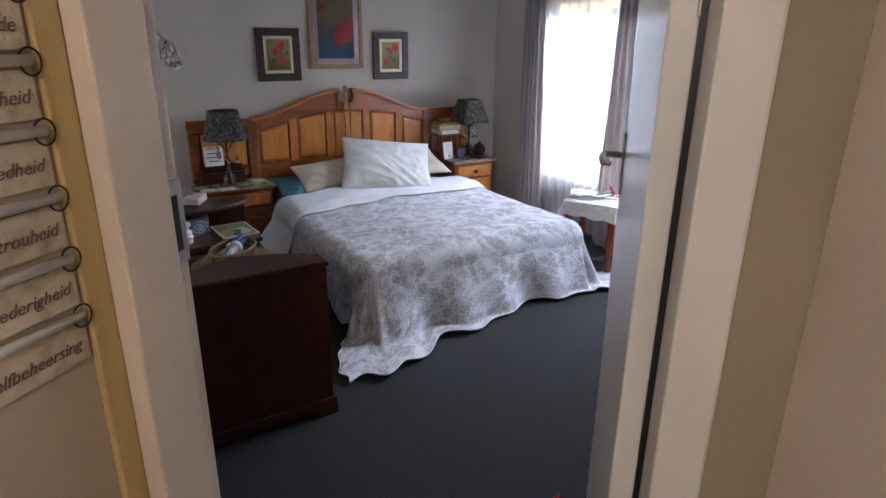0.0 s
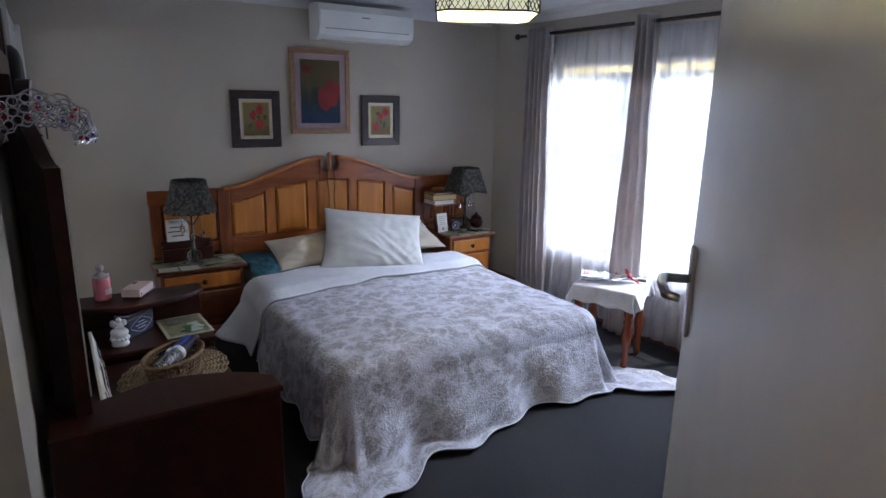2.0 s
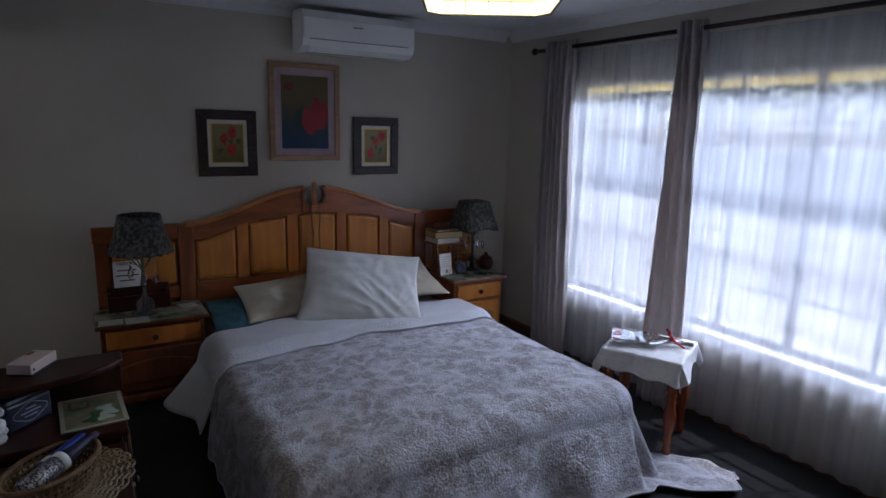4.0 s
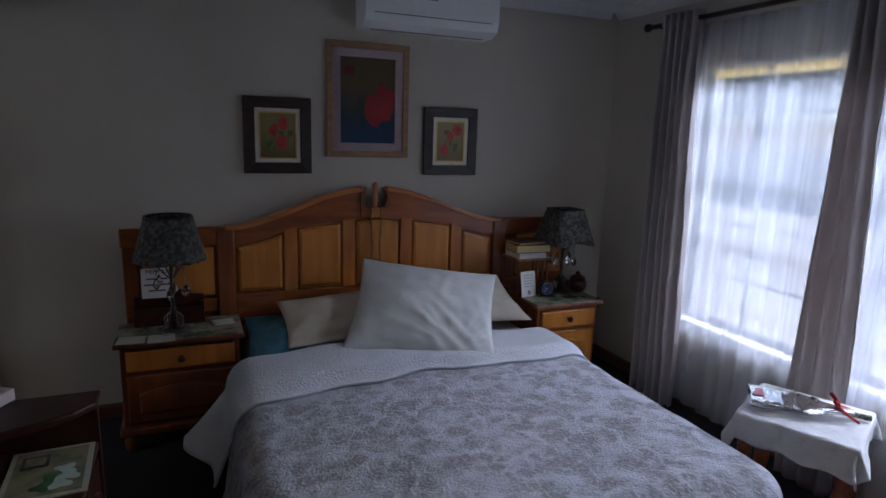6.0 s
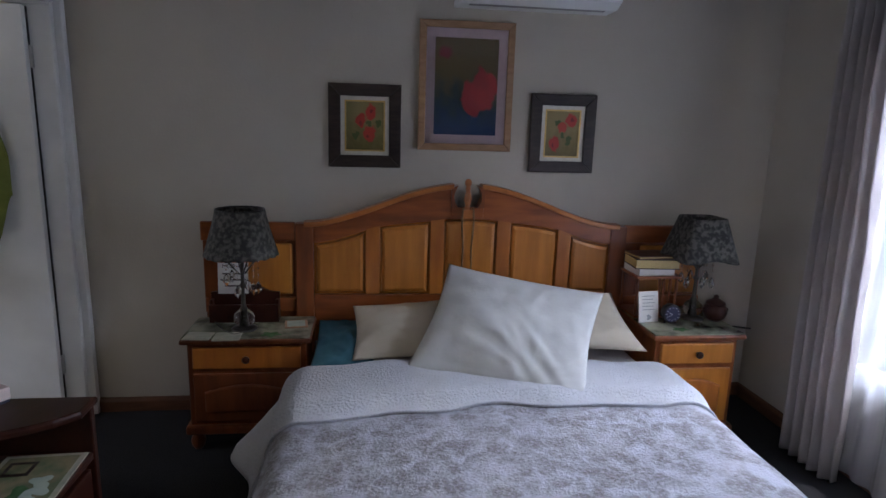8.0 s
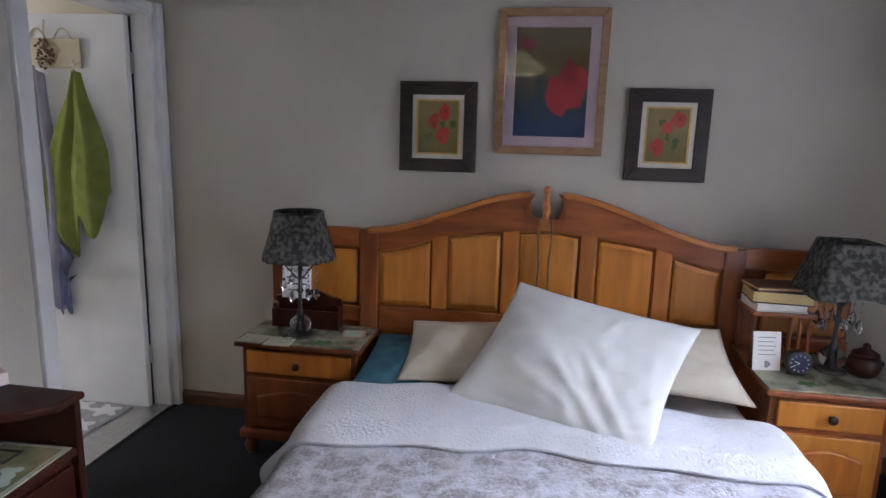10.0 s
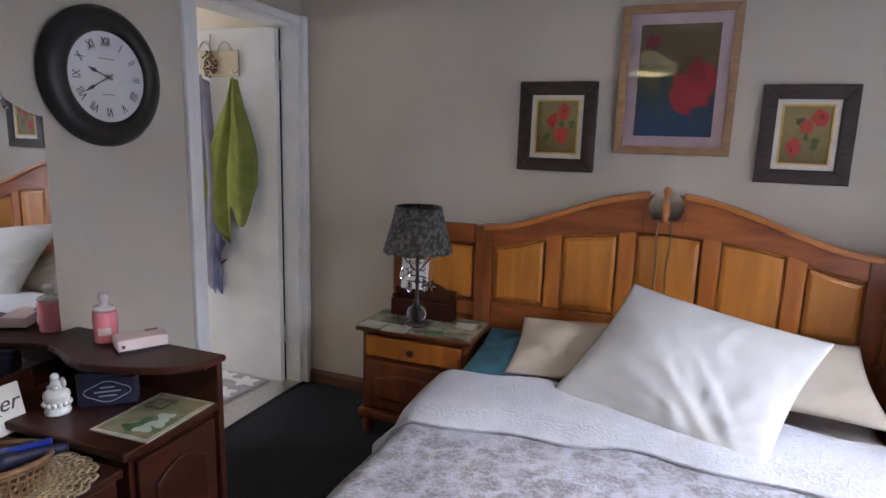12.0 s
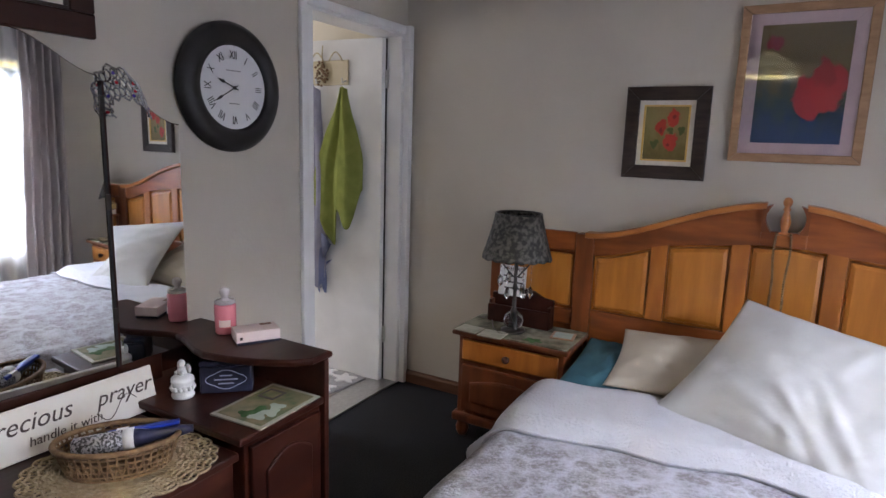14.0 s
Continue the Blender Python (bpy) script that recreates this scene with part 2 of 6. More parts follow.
M = {
    "wall": mat("wall_paint_greige", (0.475, 0.434, 0.37), 0.75, second=(0.505, 0.462, 0.395), scale=2.2, bump=0.12, bump_scale=60, spec=0.3),
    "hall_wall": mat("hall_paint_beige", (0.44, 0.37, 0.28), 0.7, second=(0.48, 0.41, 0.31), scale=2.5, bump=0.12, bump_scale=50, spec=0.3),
    # tan paint, darkened in colour for the weaker light on the doorway wall
    "hall_tan_shade": mat("hall_paint_tan_shade", (0.29, 0.245, 0.175), 0.7, second=(0.33, 0.28, 0.2), scale=2.5, bump=0.12, bump_scale=50, spec=0.3),
    "hall_yellow": mat("hall_plaster_ochre", (0.5, 0.37, 0.16), 0.75, second=(0.55, 0.42, 0.2), scale=5, bump=0.2, bump_scale=45, spec=0.3),
    # pale paint, lightened in colour for the stronger light on this wall
    "hall_pale_lit": mat("hall_paint_pale_lit", (0.8, 0.7, 0.64), 0.7, second=(0.84, 0.74, 0.68), scale=3, bump=0.12, bump_scale=45, spec=0.3),
    "ceiling": mat("ceiling_paint", (0.62, 0.62, 0.63), 0.85, second=(0.66, 0.66, 0.67), scale=2.0, bump=0.06, bump_scale=70),
    "carpet": mat("carpet_charcoal", (0.022, 0.0222, 0.0245), 0.97, second=(0.043, 0.0435, 0.048), scale=160, bump=0.7, bump_scale=330, spec=0.1),
    "tile": mat("bath_tile", (0.42, 0.37, 0.31), 0.35, second=(0.5, 0.45, 0.38), scale=7, bump=0.03, vary=0.05),
    "grout": mat("grout", (0.25, 0.23, 0.2), 0.9, second=(0.3, 0.28, 0.25), scale=30),
    "cream_tile": mat("bath_wall_cream", (0.72, 0.66, 0.52), 0.35, second=(0.76, 0.7, 0.56), scale=4, bump=0.03),
    "white_gloss": mat("white_enamel", (0.72, 0.72, 0.71), 0.28, second=(0.78, 0.78, 0.77), scale=6, bump=0.05, bump_scale=25),
    # dark grey gives the window bars their backlit shade by colour
    "bar_backlit": mat("backlit_bar_grey", (0.2, 0.2, 0.205), 0.6, second=(0.27, 0.265, 0.26), scale=9, bump=0.08, bump_scale=40),
    # left jamb only: a warmer, slightly deeper tone than frame_paint
    "left_jamb_cream": mat("left_jamb_warm_tone", (0.64, 0.56, 0.465), 0.4, second=(0.69, 0.61, 0.51), scale=5, bump=0.05, bump_scale=30),
    "frame_paint": mat("frame_paint", (0.66, 0.645, 0.62), 0.35, second=(0.71, 0.695, 0.67), scale=5, bump=0.05, bump_scale=30),
    "pine": mat("honey_pine", (0.37, 0.128, 0.015), 0.36, second=(0.50, 0.19, 0.027), scale=3.0, stretch=(7, 7, 0.9), bump=0.04, bump_scale=8, coat=0.12, vary=0.07),
    "stile_wood": mat("orange_brown_wood", (0.30, 0.090, 0.013), 0.36, second=(0.43, 0.145, 0.021), scale=3.0, stretch=(6, 6, 1.0), bump=0.04, bump_scale=8, coat=0.12, vary=0.07),
    "kiaat": mat("red_brown_wood", (0.14, 0.035, 0.009), 0.34, second=(0.25, 0.07, 0.016), scale=3.2, stretch=(5, 5, 1.1), bump=0.05, bump_scale=9, coat=0.3, vary=0.06),
    "red_dark": mat("dark_red_brown_wood", (0.095, 0.024, 0.008), 0.36, second=(0.175, 0.048, 0.014), scale=3.2, stretch=(5, 5, 1.1), bump=0.05, bump_scale=9, coat=0.2, vary=0.05),
    "kiaat_x": mat("red_brown_wood_across", (0.17, 0.042, 0.010), 0.34, second=(0.31, 0.088, 0.019), scale=3.2, stretch=(1.1, 5, 6), bump=0.05, bump_scale=9, coat=0.3, vary=0.06),
    "crest_wood": mat("orange_crest_wood", (0.33, 0.10, 0.02), 0.34, second=(0.46, 0.16, 0.035), scale=3.2, stretch=(1.1, 5, 6), bump=0.05, bump_scale=9, coat=0.3, vary=0.05),
    "lid_glass": mat("pale_lid_glass", (0.58, 0.53, 0.53), 0.08, second=(0.66, 0.62, 0.62), scale=30, coat=0.6),
    "mahog": mat("dark_mahogany", (0.025, 0.0062, 0.0038), 0.34, second=(0.045, 0.011, 0.006), scale=3.0, stretch=(6, 1.0, 6), bump=0.04, bump_scale=10, spec=0.3, coat=0.03, vary=0.06),
    "dark_frame": mat("dark_brown_frame", (0.022, 0.013, 0.011), 0.4, second=(0.04, 0.024, 0.019), scale=12, stretch=(1, 6, 6), bump=0.08),
    "oak_frame": mat("oak_frame", (0.27, 0.15, 0.075), 0.45, second=(0.36, 0.21, 0.11), scale=14, stretch=(1, 3, 3), bump=0.08),
    "liner": mat("cream_liner", (0.62, 0.58, 0.5), 0.7, second=(0.68, 0.64, 0.56), scale=40, bump=0.05),
    "gold": mat("gilt", (0.62, 0.42, 0.14), 0.3, metal=1.0, second=(0.72, 0.5, 0.2), scale=20),
    "pink_mount": mat("mauve_mount", (0.58, 0.42, 0.47), 0.8, second=(0.62, 0.46, 0.5), scale=30),
    "linen": mat("white_pillow_cotton", (0.535, 0.54, 0.535), 0.85, second=(0.575, 0.58, 0.575), scale=5, bump=0.5, bump_scale=11, bump_stretch=(1.0, 2.2, 1.0), spec=0.2),
    "cream_linen": mat("cream_pillow_cotton", (0.47, 0.42, 0.34), 0.88, second=(0.52, 0.47, 0.385), scale=5, bump=0.12, bump_scale=180, spec=0.2),
    "white_quilt": mat("white_quilt_back", (0.57, 0.58, 0.625), 0.9, second=(0.62, 0.63, 0.675), scale=9, bump=1.0, bump_scale=95, spec=0.15, relief=0.009),
    "sheet": mat("taupe_sheet", (0.36, 0.33, 0.31), 0.9, second=(0.41, 0.38, 0.36), scale=7, bump=0.15, bump_scale=120),
    "teal": mat("teal_cotton", (0.025, 0.095, 0.13), 0.85, second=(0.035, 0.125, 0.165), scale=9, bump=0.15, bump_scale=140),
    "curtain": curtain_mat(),
    "rod": mat("dark_bronze_rod", (0.03, 0.02, 0.017), 0.4, metal=0.5, second=(0.045, 0.03, 0.024), scale=20),
    "steel": mat("brushed_steel", (0.5, 0.49, 0.47), 0.32, metal=1.0, second=(0.58, 0.57, 0.55), scale=40, stretch=(1, 1, 9)),
    "dark_metal": mat("dark_metal", (0.05, 0.045, 0.04), 0.4, metal=0.8, second=(0.09, 0.08, 0.07), scale=18),
    "black": mat("black_satin", (0.012, 0.011, 0.012), 0.38, second=(0.02, 0.018, 0.018), scale=10, bump=0.05),
    "plastic": mat("white_plastic", (0.74, 0.75, 0.74), 0.32, second=(0.77, 0.78, 0.77), scale=3),
    "grey_plastic": mat("grey_plastic", (0.2, 0.2, 0.2), 0.4, second=(0.24, 0.24, 0.24), scale=8),
    "lace": mat("grey_lace_fabric", (0.024, 0.023, 0.021), 0.85, second=(0.10, 0.094, 0.082), scale=46, contrast=(0.42, 0.6), bump=0.3, bump_scale=70, detail=4),
    "crystal": glass_mat("crystal_glass", (0.95, 0.95, 0.95)),
    "pane": glass_mat("window_glass", (0.97, 0.99, 0.98)),
    "table_glass": mat("printed_glass_mat", (0.10, 0.105, 0.075), 0.08, second=(0.30, 0.30, 0.22), scale=11, contrast=(0.38, 0.6), detail=3),
    "placemat": mat("printed_placemat", (0.3, 0.27, 0.17), 0.25, second=(0.17, 0.2, 0.12), scale=16, contrast=(0.4, 0.62), detail=4),
    "leaf_print": mat("green_leaf_print", (0.06, 0.13, 0.05), 0.25, second=(0.1, 0.2, 0.09), scale=25),
    "pale_print": mat("pale_leaf_print", (0.42, 0.52, 0.46), 0.25, second=(0.5, 0.6, 0.53), scale=25),
    "wicker": mat("wicker", (0.14, 0.078, 0.034), 0.7, second=(0.23, 0.14, 0.066), scale=40, bump=0.3),
    "doily": mat("crocheted_doily", (0.27, 0.2, 0.115), 0.9, second=(0.35, 0.27, 0.17), scale=60, bump=0.6, bump_scale=150),
    "sign": mat("white_sign_board", (0.66, 0.63, 0.57), 0.6, second=(0.56, 0.5, 0.42), scale=7, contrast=(0.5, 0.8), bump=0.05),
    "plaque": mat("aged_cream_cloth", (0.6, 0.52, 0.4), 0.8, second=(0.36, 0.27, 0.19), scale=26, contrast=(0.48, 0.74), bump=0.2, bump_scale=90),
    "faded_ink": mat("faded_brown_ink", (0.15, 0.10, 0.085), 0.8, second=(0.2, 0.14, 0.12), scale=60),
    "ink": mat("brown_ink", (0.045, 0.028, 0.025), 0.7, second=(0.06, 0.04, 0.035), scale=30),
    "porcelain": mat("white_porcelain", (0.72, 0.72, 0.7), 0.4, second=(0.62, 0.63, 0.62), scale=30, bump=0.3, bump_scale=60),
    "tin": mat("dark_blue_tin", (0.012, 0.014, 0.03), 0.3, second=(0.03, 0.035, 0.07), scale=18, contrast=(0.45, 0.7)),
    "tin_line": mat("pale_tin_print", (0.3, 0.33, 0.45), 0.4, second=(0.36, 0.39, 0.5), scale=20),
    "pink_glass": mat("pink_candle", (0.72, 0.2, 0.25), 0.15, second=(0.78, 0.28, 0.32), scale=4, coat=0.5),
    "pale_pink": mat("pale_pink_card", (0.72, 0.58, 0.56), 0.6, second=(0.76, 0.63, 0.6), scale=9),
    "blue_plastic": mat("blue_plastic", (0.012, 0.035, 0.3), 0.3, second=(0.016, 0.045, 0.36), scale=9),
    "navy": mat("navy_plastic", (0.015, 0.017, 0.05), 0.3, second=(0.02, 0.022, 0.06), scale=9),
    "bristle": mat("brush_barrel", (0.45, 0.45, 0.47), 0.45, metal=0.6, second=(0.06, 0.06, 0.06), scale=150, contrast=(0.45, 0.55)),
    "green_towel": mat("green_towel", (0.215, 0.245, 0.06), 0.95, second=(0.275, 0.31, 0.08), scale=14, bump=0.8, bump_scale=220, spec=0.1),
    "grey_robe": mat("lilac_grey_robe", (0.3, 0.29, 0.37), 0.95, second=(0.36, 0.35, 0.43), scale=12, bump=0.7, bump_scale=200, spec=0.1),
    "blue_robe": mat("blue_grey_robe", (0.16, 0.19, 0.32), 0.95, second=(0.2, 0.23, 0.37), scale=12, bump=0.7, bump_scale=200),
    "card_stock": mat("printed_card_stock", (0.38, 0.36, 0.28), 0.5, second=(0.28, 0.29, 0.22), scale=30, contrast=(0.45, 0.7)),
    "paper": mat("paper", (0.7, 0.68, 0.64), 0.8, second=(0.75, 0.73, 0.69), scale=20),
    "book_gold": mat("gilt_page_edge", (0.5, 0.36, 0.13), 0.4, second=(0.62, 0.47, 0.2), scale=60, stretch=(1, 1, 8)),
    "book_dark": mat("dark_book_cover", (0.03, 0.022, 0.02), 0.5, second=(0.05, 0.035, 0.03), scale=12),
    "book_red": mat("brown_book_cover", (0.13, 0.05, 0.03), 0.5, second=(0.17, 0.07, 0.04), scale=12),
    "red": mat("red_ribbon", (0.55, 0.015, 0.02), 0.4, second=(0.65, 0.03, 0.03), scale=12),
    "stool_wood": mat("red_stained_leg", (0.2, 0.045, 0.014), 0.25, second=(0.3, 0.075, 0.022), scale=4, stretch=(6, 6, 1), coat=0.4),
    "cloth": mat("white_tablecloth", (0.76, 0.76, 0.78), 0.88, second=(0.64, 0.64, 0.68), scale=22, contrast=(0.5, 0.72), bump=0.4, bump_scale=70),
    "cello": glass_mat("cellophane", (0.96, 0.96, 0.97), 0.12),
    "dried": mat("dried_flowers", (0.06, 0.07, 0.05), 0.9, second=(0.3, 0.3, 0.27), scale=70, contrast=(0.4, 0.6), bump=0.5),
    "mask": mat("silver_filigree", (0.55, 0.55, 0.58), 0.22, metal=0.9, second=(0.7, 0.7, 0.74), scale=50),
    "gem_red": mat("red_gem", (0.45, 0.01, 0.03), 0.08, second=(0.5, 0.02, 0.04), scale=9, coat=1.0),
    "gem_blue": mat("violet_gem", (0.06, 0.04, 0.28), 0.08, second=(0.09, 0.06, 0.34), scale=9, coat=1.0),
    "dial": mat("clock_dial", (0.58, 0.58, 0.59), 0.5, second=(0.62, 0.62, 0.63), scale=6),
    "skirt_wood": mat("skirting_wood", (0.085, 0.035, 0.017), 0.4, second=(0.14, 0.06, 0.03), scale=5, stretch=(1, 1, 8)),
    "cream_wood": mat("cream_hook_board", (0.5, 0.43, 0.28), 0.6, second=(0.56, 0.49, 0.34), scale=9),
    "bath_mat": mat("bath_mat_grey", (0.3, 0.29, 0.29), 0.95, second=(0.36, 0.35, 0.35), scale=40, bump=0.6, bump_scale=150),
    "bath_mat_white": mat("bath_mat_white", (0.66, 0.65, 0.64), 0.95, second=(0.72, 0.71, 0.7), scale=40, bump=0.6, bump_scale=150),
    "paving": mat("sunlit_paving", (0.5, 0.47, 0.42), 0.9, second=(0.6, 0.57, 0.52), scale=1.6, bump=0.2, bump_scale=20),
    "garden_wall": mat("garden_wall_plaster", (0.62, 0.6, 0.56), 0.9, second=(0.7, 0.68, 0.64), scale=1.2, bump=0.2, bump_scale=18),
    "foliage": mat("foliage", (0.035, 0.06, 0.02), 0.6, second=(0.07, 0.11, 0.035), scale=3, vary=0.1),
    "bark": mat("bark", (0.09, 0.06, 0.04), 0.9, second=(0.14, 0.1, 0.07), scale=12, stretch=(1, 1, 0.2), bump=0.6),
    "sun_strip": sunlit_strip_mat(),
    "sheer": sheer_mat(),
    "quilt": quilt_mat(),
    "amber": glow_mat("lit_cream_glass", (0.9, 0.86, 0.56), 0.42),
    "bulb": glow_mat("lit_bulb", (1.0, 0.9, 0.7), 12),
    "lead": mat("lead_came", (0.03, 0.028, 0.02), 0.5, metal=0.6, second=(0.05, 0.045, 0.03), scale=30),
}
mirror = bpy.data.materials.new("mirror_silver")
mirror.use_nodes = True
mirror.node_tree.nodes["Principled BSDF"].inputs["Metallic"].default_value = 1.0
mirror.node_tree.nodes["Principled BSDF"].inputs["Roughness"].default_value = 0.015
mirror.node_tree.nodes["Principled BSDF"].inputs["Base Color"].default_value = (0.86, 0.88, 0.87, 1)
M["mirror"] = mirror
RED, DARK_RED, GREEN = (0.42, 0.03, 0.02), (0.2, 0.012, 0.012), (0.06, 0.09, 0.02)
M["poppies"] = art_mat("poppy_painting", (0.12, 0.095, 0.022), [(0.25, 0.3, 0.1, GREEN), (0.62, 0.55, 0.08, GREEN), (0.85, 0.55, 0.09, GREEN), (0.67, 0.78, 0.17, RED), (0.7, 0.8, 0.045, DARK_RED), (0.40, 0.62, 0.16, (0.36, 0.025, 0.014)), (0.36, 0.58, 0.06, DARK_RED), (0.62, 0.32, 0.185, RED), (0.58, 0.3, 0.05, DARK_RED)], (0.22, 0.185, 0.07))
M["poppies_pale"] = art_mat("pale_poppy_painting", (0.15, 0.11, 0.03), [(0.7, 0.35, 0.1, GREEN), (0.35, 0.75, 0.08, GREEN), (0.52, 0.45, 0.06, GREEN), (0.76, 0.8, 0.18, RED), (0.8, 0.82, 0.05, DARK_RED), (0.5, 0.64, 0.145, (0.42, 0.045, 0.02)), (0.26, 0.27, 0.185, RED), (0.24, 0.25, 0.06, DARK_RED)], (0.25, 0.19, 0.07))
M["big_poppy"] = art_mat("large_poppy_print", (0.012, 0.05, 0.16), [(0.6, 0.38, 0.2, (0.42, 0.02, 0.03)), (0.8, 0.48, 0.22, (0.5, 0.03, 0.035)), (0.74, 0.58, 0.14, (0.36, 0.02, 0.025)), (0.16, 0.83, 0.09, (0.25, 0.015, 0.03))], (0.16, 0.11, 0.04), (0.03, 0.06, 0.06))


# ---- builders ----
def link(name, bm, material, smooth=False):
    me = bpy.data.meshes.new(name)
    bm.normal_update()
    bm.to_mesh(me)
    bm.free()
    if material:
        me.materials.append(M[material])
    if smooth:
        for p in me.polygons:
            p.use_smooth = True
    return new(name, me)


def thing(name, label, category, place=(0, 0, 0), turn=0.0, group="", kind=""):
    ob = new(name)
    ob.matrix_world = pose(*place, 0, 0, turn)
    return tagged(ob, label, category, group, kind)


def part(name, bm, material, parent, label="", smooth=False):
    ob = link(name, bm, material, smooth)
    ob.parent = parent
    if label:
        ob["label"] = label
    return ob


def solid(name, bm, material, label, category, kind="", group="", smooth=False):
    return tagged(link(name, bm, material, smooth), label, category, group, kind)


def box(x0, y0, z0, x1, y1, z1, bevel=0.0, bm=None, m=None, segs=2):
    own = bmesh.new()
    bmesh.ops.create_cube(own, size=1.0)
    for v in own.verts:
        v.co = Vector((x0 + (v.co.x + 0.5) * (x1 - x0), y0 + (v.co.y + 0.5) * (y1 - y0), z0 + (v.co.z + 0.5) * (z1 - z0)))
    if bevel:
        bmesh.ops.bevel(own, geom=own.edges[:], offset=bevel, segments=segs, affect="EDGES", profile=0.5)
    if m is not None:
        own.transform(m)
    return join(bm, own)


def join(bm, own):
    if bm is None:
        return own
    me = bpy.data.meshes.new("tmp")
    own.to_mesh(me)
    own.free()
    bm.from_mesh(me)
    bpy.data.meshes.remove(me)
    return bm


def lathe(profile, segs=24, bm=None, m=None):
    """A turned solid: profile of (radius, z) from bottom to top."""
    own = bmesh.new()
    rings = []
    for r, z in profile:
        rings.append([own.verts.new((max(r, 1e-4) * math.cos(a), max(r, 1e-4) * math.sin(a), z)) for a in (2 * math.pi * i / segs for i in range(segs))])
    for a, b in zip(rings, rings[1:]):
        for i in range(segs):
            own.faces.new((a[i], a[(i + 1) % segs], b[(i + 1) % segs], b[i]))
    own.faces.new(list(reversed(rings[0])))
    own.faces.new(rings[-1])
    if m is not None:
        own.transform(m)
    return join(bm, own)


def prism(points, depth, axis="y", bm=None, bevel=0.0, m=None):
    """An outline extruded: points of (a, b) in the plane across the axis, from depth[0] to depth[1]."""
    own = bmesh.new()
    put = {"y": lambda a, b, d: (a, d, b), "x": lambda a, b, d: (d, a, b), "z": lambda a, b, d: (a, b, d)}[axis]
    lo = [own.verts.new(put(a, b, depth[0])) for a, b in points]
    hi = [own.verts.new(put(a, b, depth[1])) for a, b in points]
    n = len(points)
    own.faces.new(lo)
    own.faces.new(list(reversed(hi)))
    for i in range(n):
        own.faces.new((lo[(i + 1) % n], lo[i], hi[i], hi[(i + 1) % n]))
    bmesh.ops.recalc_face_normals(own, faces=own.faces[:])
    if bevel:
        edges = [e for e in own.edges if (e.verts[0] in lo) == (e.verts[1] in lo)]
        bmesh.ops.bevel(own, geom=edges, offset=bevel, segments=2, affect="EDGES", profile=0.5)
    if m is not None:
        own.transform(m)
    return join(bm, own)


def tube(points, radius, segs=8, bm=None):
    """A rod along points."""
    own = bmesh.new()
    pts = [Vector(p) for p in points]
    rings = []
    for i, p in enumerate(pts):
        d = (pts[min(i + 1, len(pts) - 1)] - pts[max(i - 1, 0)]).normalized()
        s = d.cross(Vector((0, 0, 1)) if abs(d.z) < 0.9 else Vector((1, 0, 0))).normalized()
        t = d.cross(s)
        r = radius[i] if isinstance(radius, (list, tuple)) else radius
        rings.append([own.verts.new(p + r * (math.cos(a) * s + math.sin(a) * t)) for a in (2 * math.pi * k / segs for k in range(segs))])
    for a, b in zip(rings, rings[1:]):
        for k in range(segs):
            own.faces.new((a[k], a[(k + 1) % segs], b[(k + 1) % segs], b[k]))
    own.faces.new(rings[0])
    own.faces.new(rings[-1])
    bmesh.ops.recalc_face_normals(own, faces=own.faces[:])
    return join(bm, own)


def ball(c, r, bm=None, segs=10, scale=(1, 1, 1)):
    own = bmesh.new()
    bmesh.ops.create_uvsphere(own, u_segments=segs, v_segments=max(6, segs // 2 + 2), radius=r)
    for v in own.verts:
        v.co = Vector((v.co.x * scale[0] + c[0], v.co.y * scale[1] + c[1], v.co.z * scale[2] + c[2]))
    return join(bm, own)


def sheet(nu, nv, f, thick=0.0, uv=None):
    """A grid of f(u, v) with u and v from 0 to 1, with a thickness and uv coordinates."""
    own = bmesh.new()
    lay = own.loops.layers.uv.new("uv")
    g = [[own.verts.new(f(i / nu, j / nv)) for j in range(nv + 1)] for i in range(nu + 1)]
    for i in range(nu):
        for j in range(nv):
            fc = own.faces.new((g[i][j], g[i + 1][j], g[i + 1][j + 1], g[i][j + 1]))
            for lp, (a, b) in zip(fc.loops, ((i, j), (i + 1, j), (i + 1, j + 1), (i, j + 1))):
                lp[lay].uv = uv(a / nu, b / nv) if uv else (a / nu, b / nv)
    if thick:
        own.normal_update()
        bmesh.ops.solidify(own, geom=own.faces[:], thickness=thick)
    return own


def lettering(body, size, material, m, parent=None, name="lettering", align="CENTER", lean=0.0):
    cu = bpy.data.curves.new(name, "FONT")
    cu.body, cu.size, cu.align_x, cu.align_y, cu.shear = body, size, align, "CENTER", lean
    cu.extrude = 0.0006
    cu.resolution_u = 3
    tmp = new(name, cu)
    me = bpy.data.meshes.new_from_object(tmp)
    bpy.data.objects.remove(tmp)
    me.transform(m)
    me.materials.clear()
    me.materials.append(M[material])
    ob = new(name, me)
    ob.parent = parent
    return ob


def nz(x, y=0.0, z=0.0):
    return noise.noise(Vector((x, y, z)))


def ease(a, b, x):
    k = min(1.0, max(0.0, (x - a) / (b - a)))
    return k * k * (3 - 2 * k)


# ---- the structure ----
WX, NY, EX, SY, CZ = 1.01, 5.0, 4.70, 0.15, 2.42


def wall(name, pieces, material, label, m=None):
    bm = None
    for p in pieces:
        bm = box(*p, bm=bm, m=m)
    return solid(name, bm, material, label, "wall", "structure")


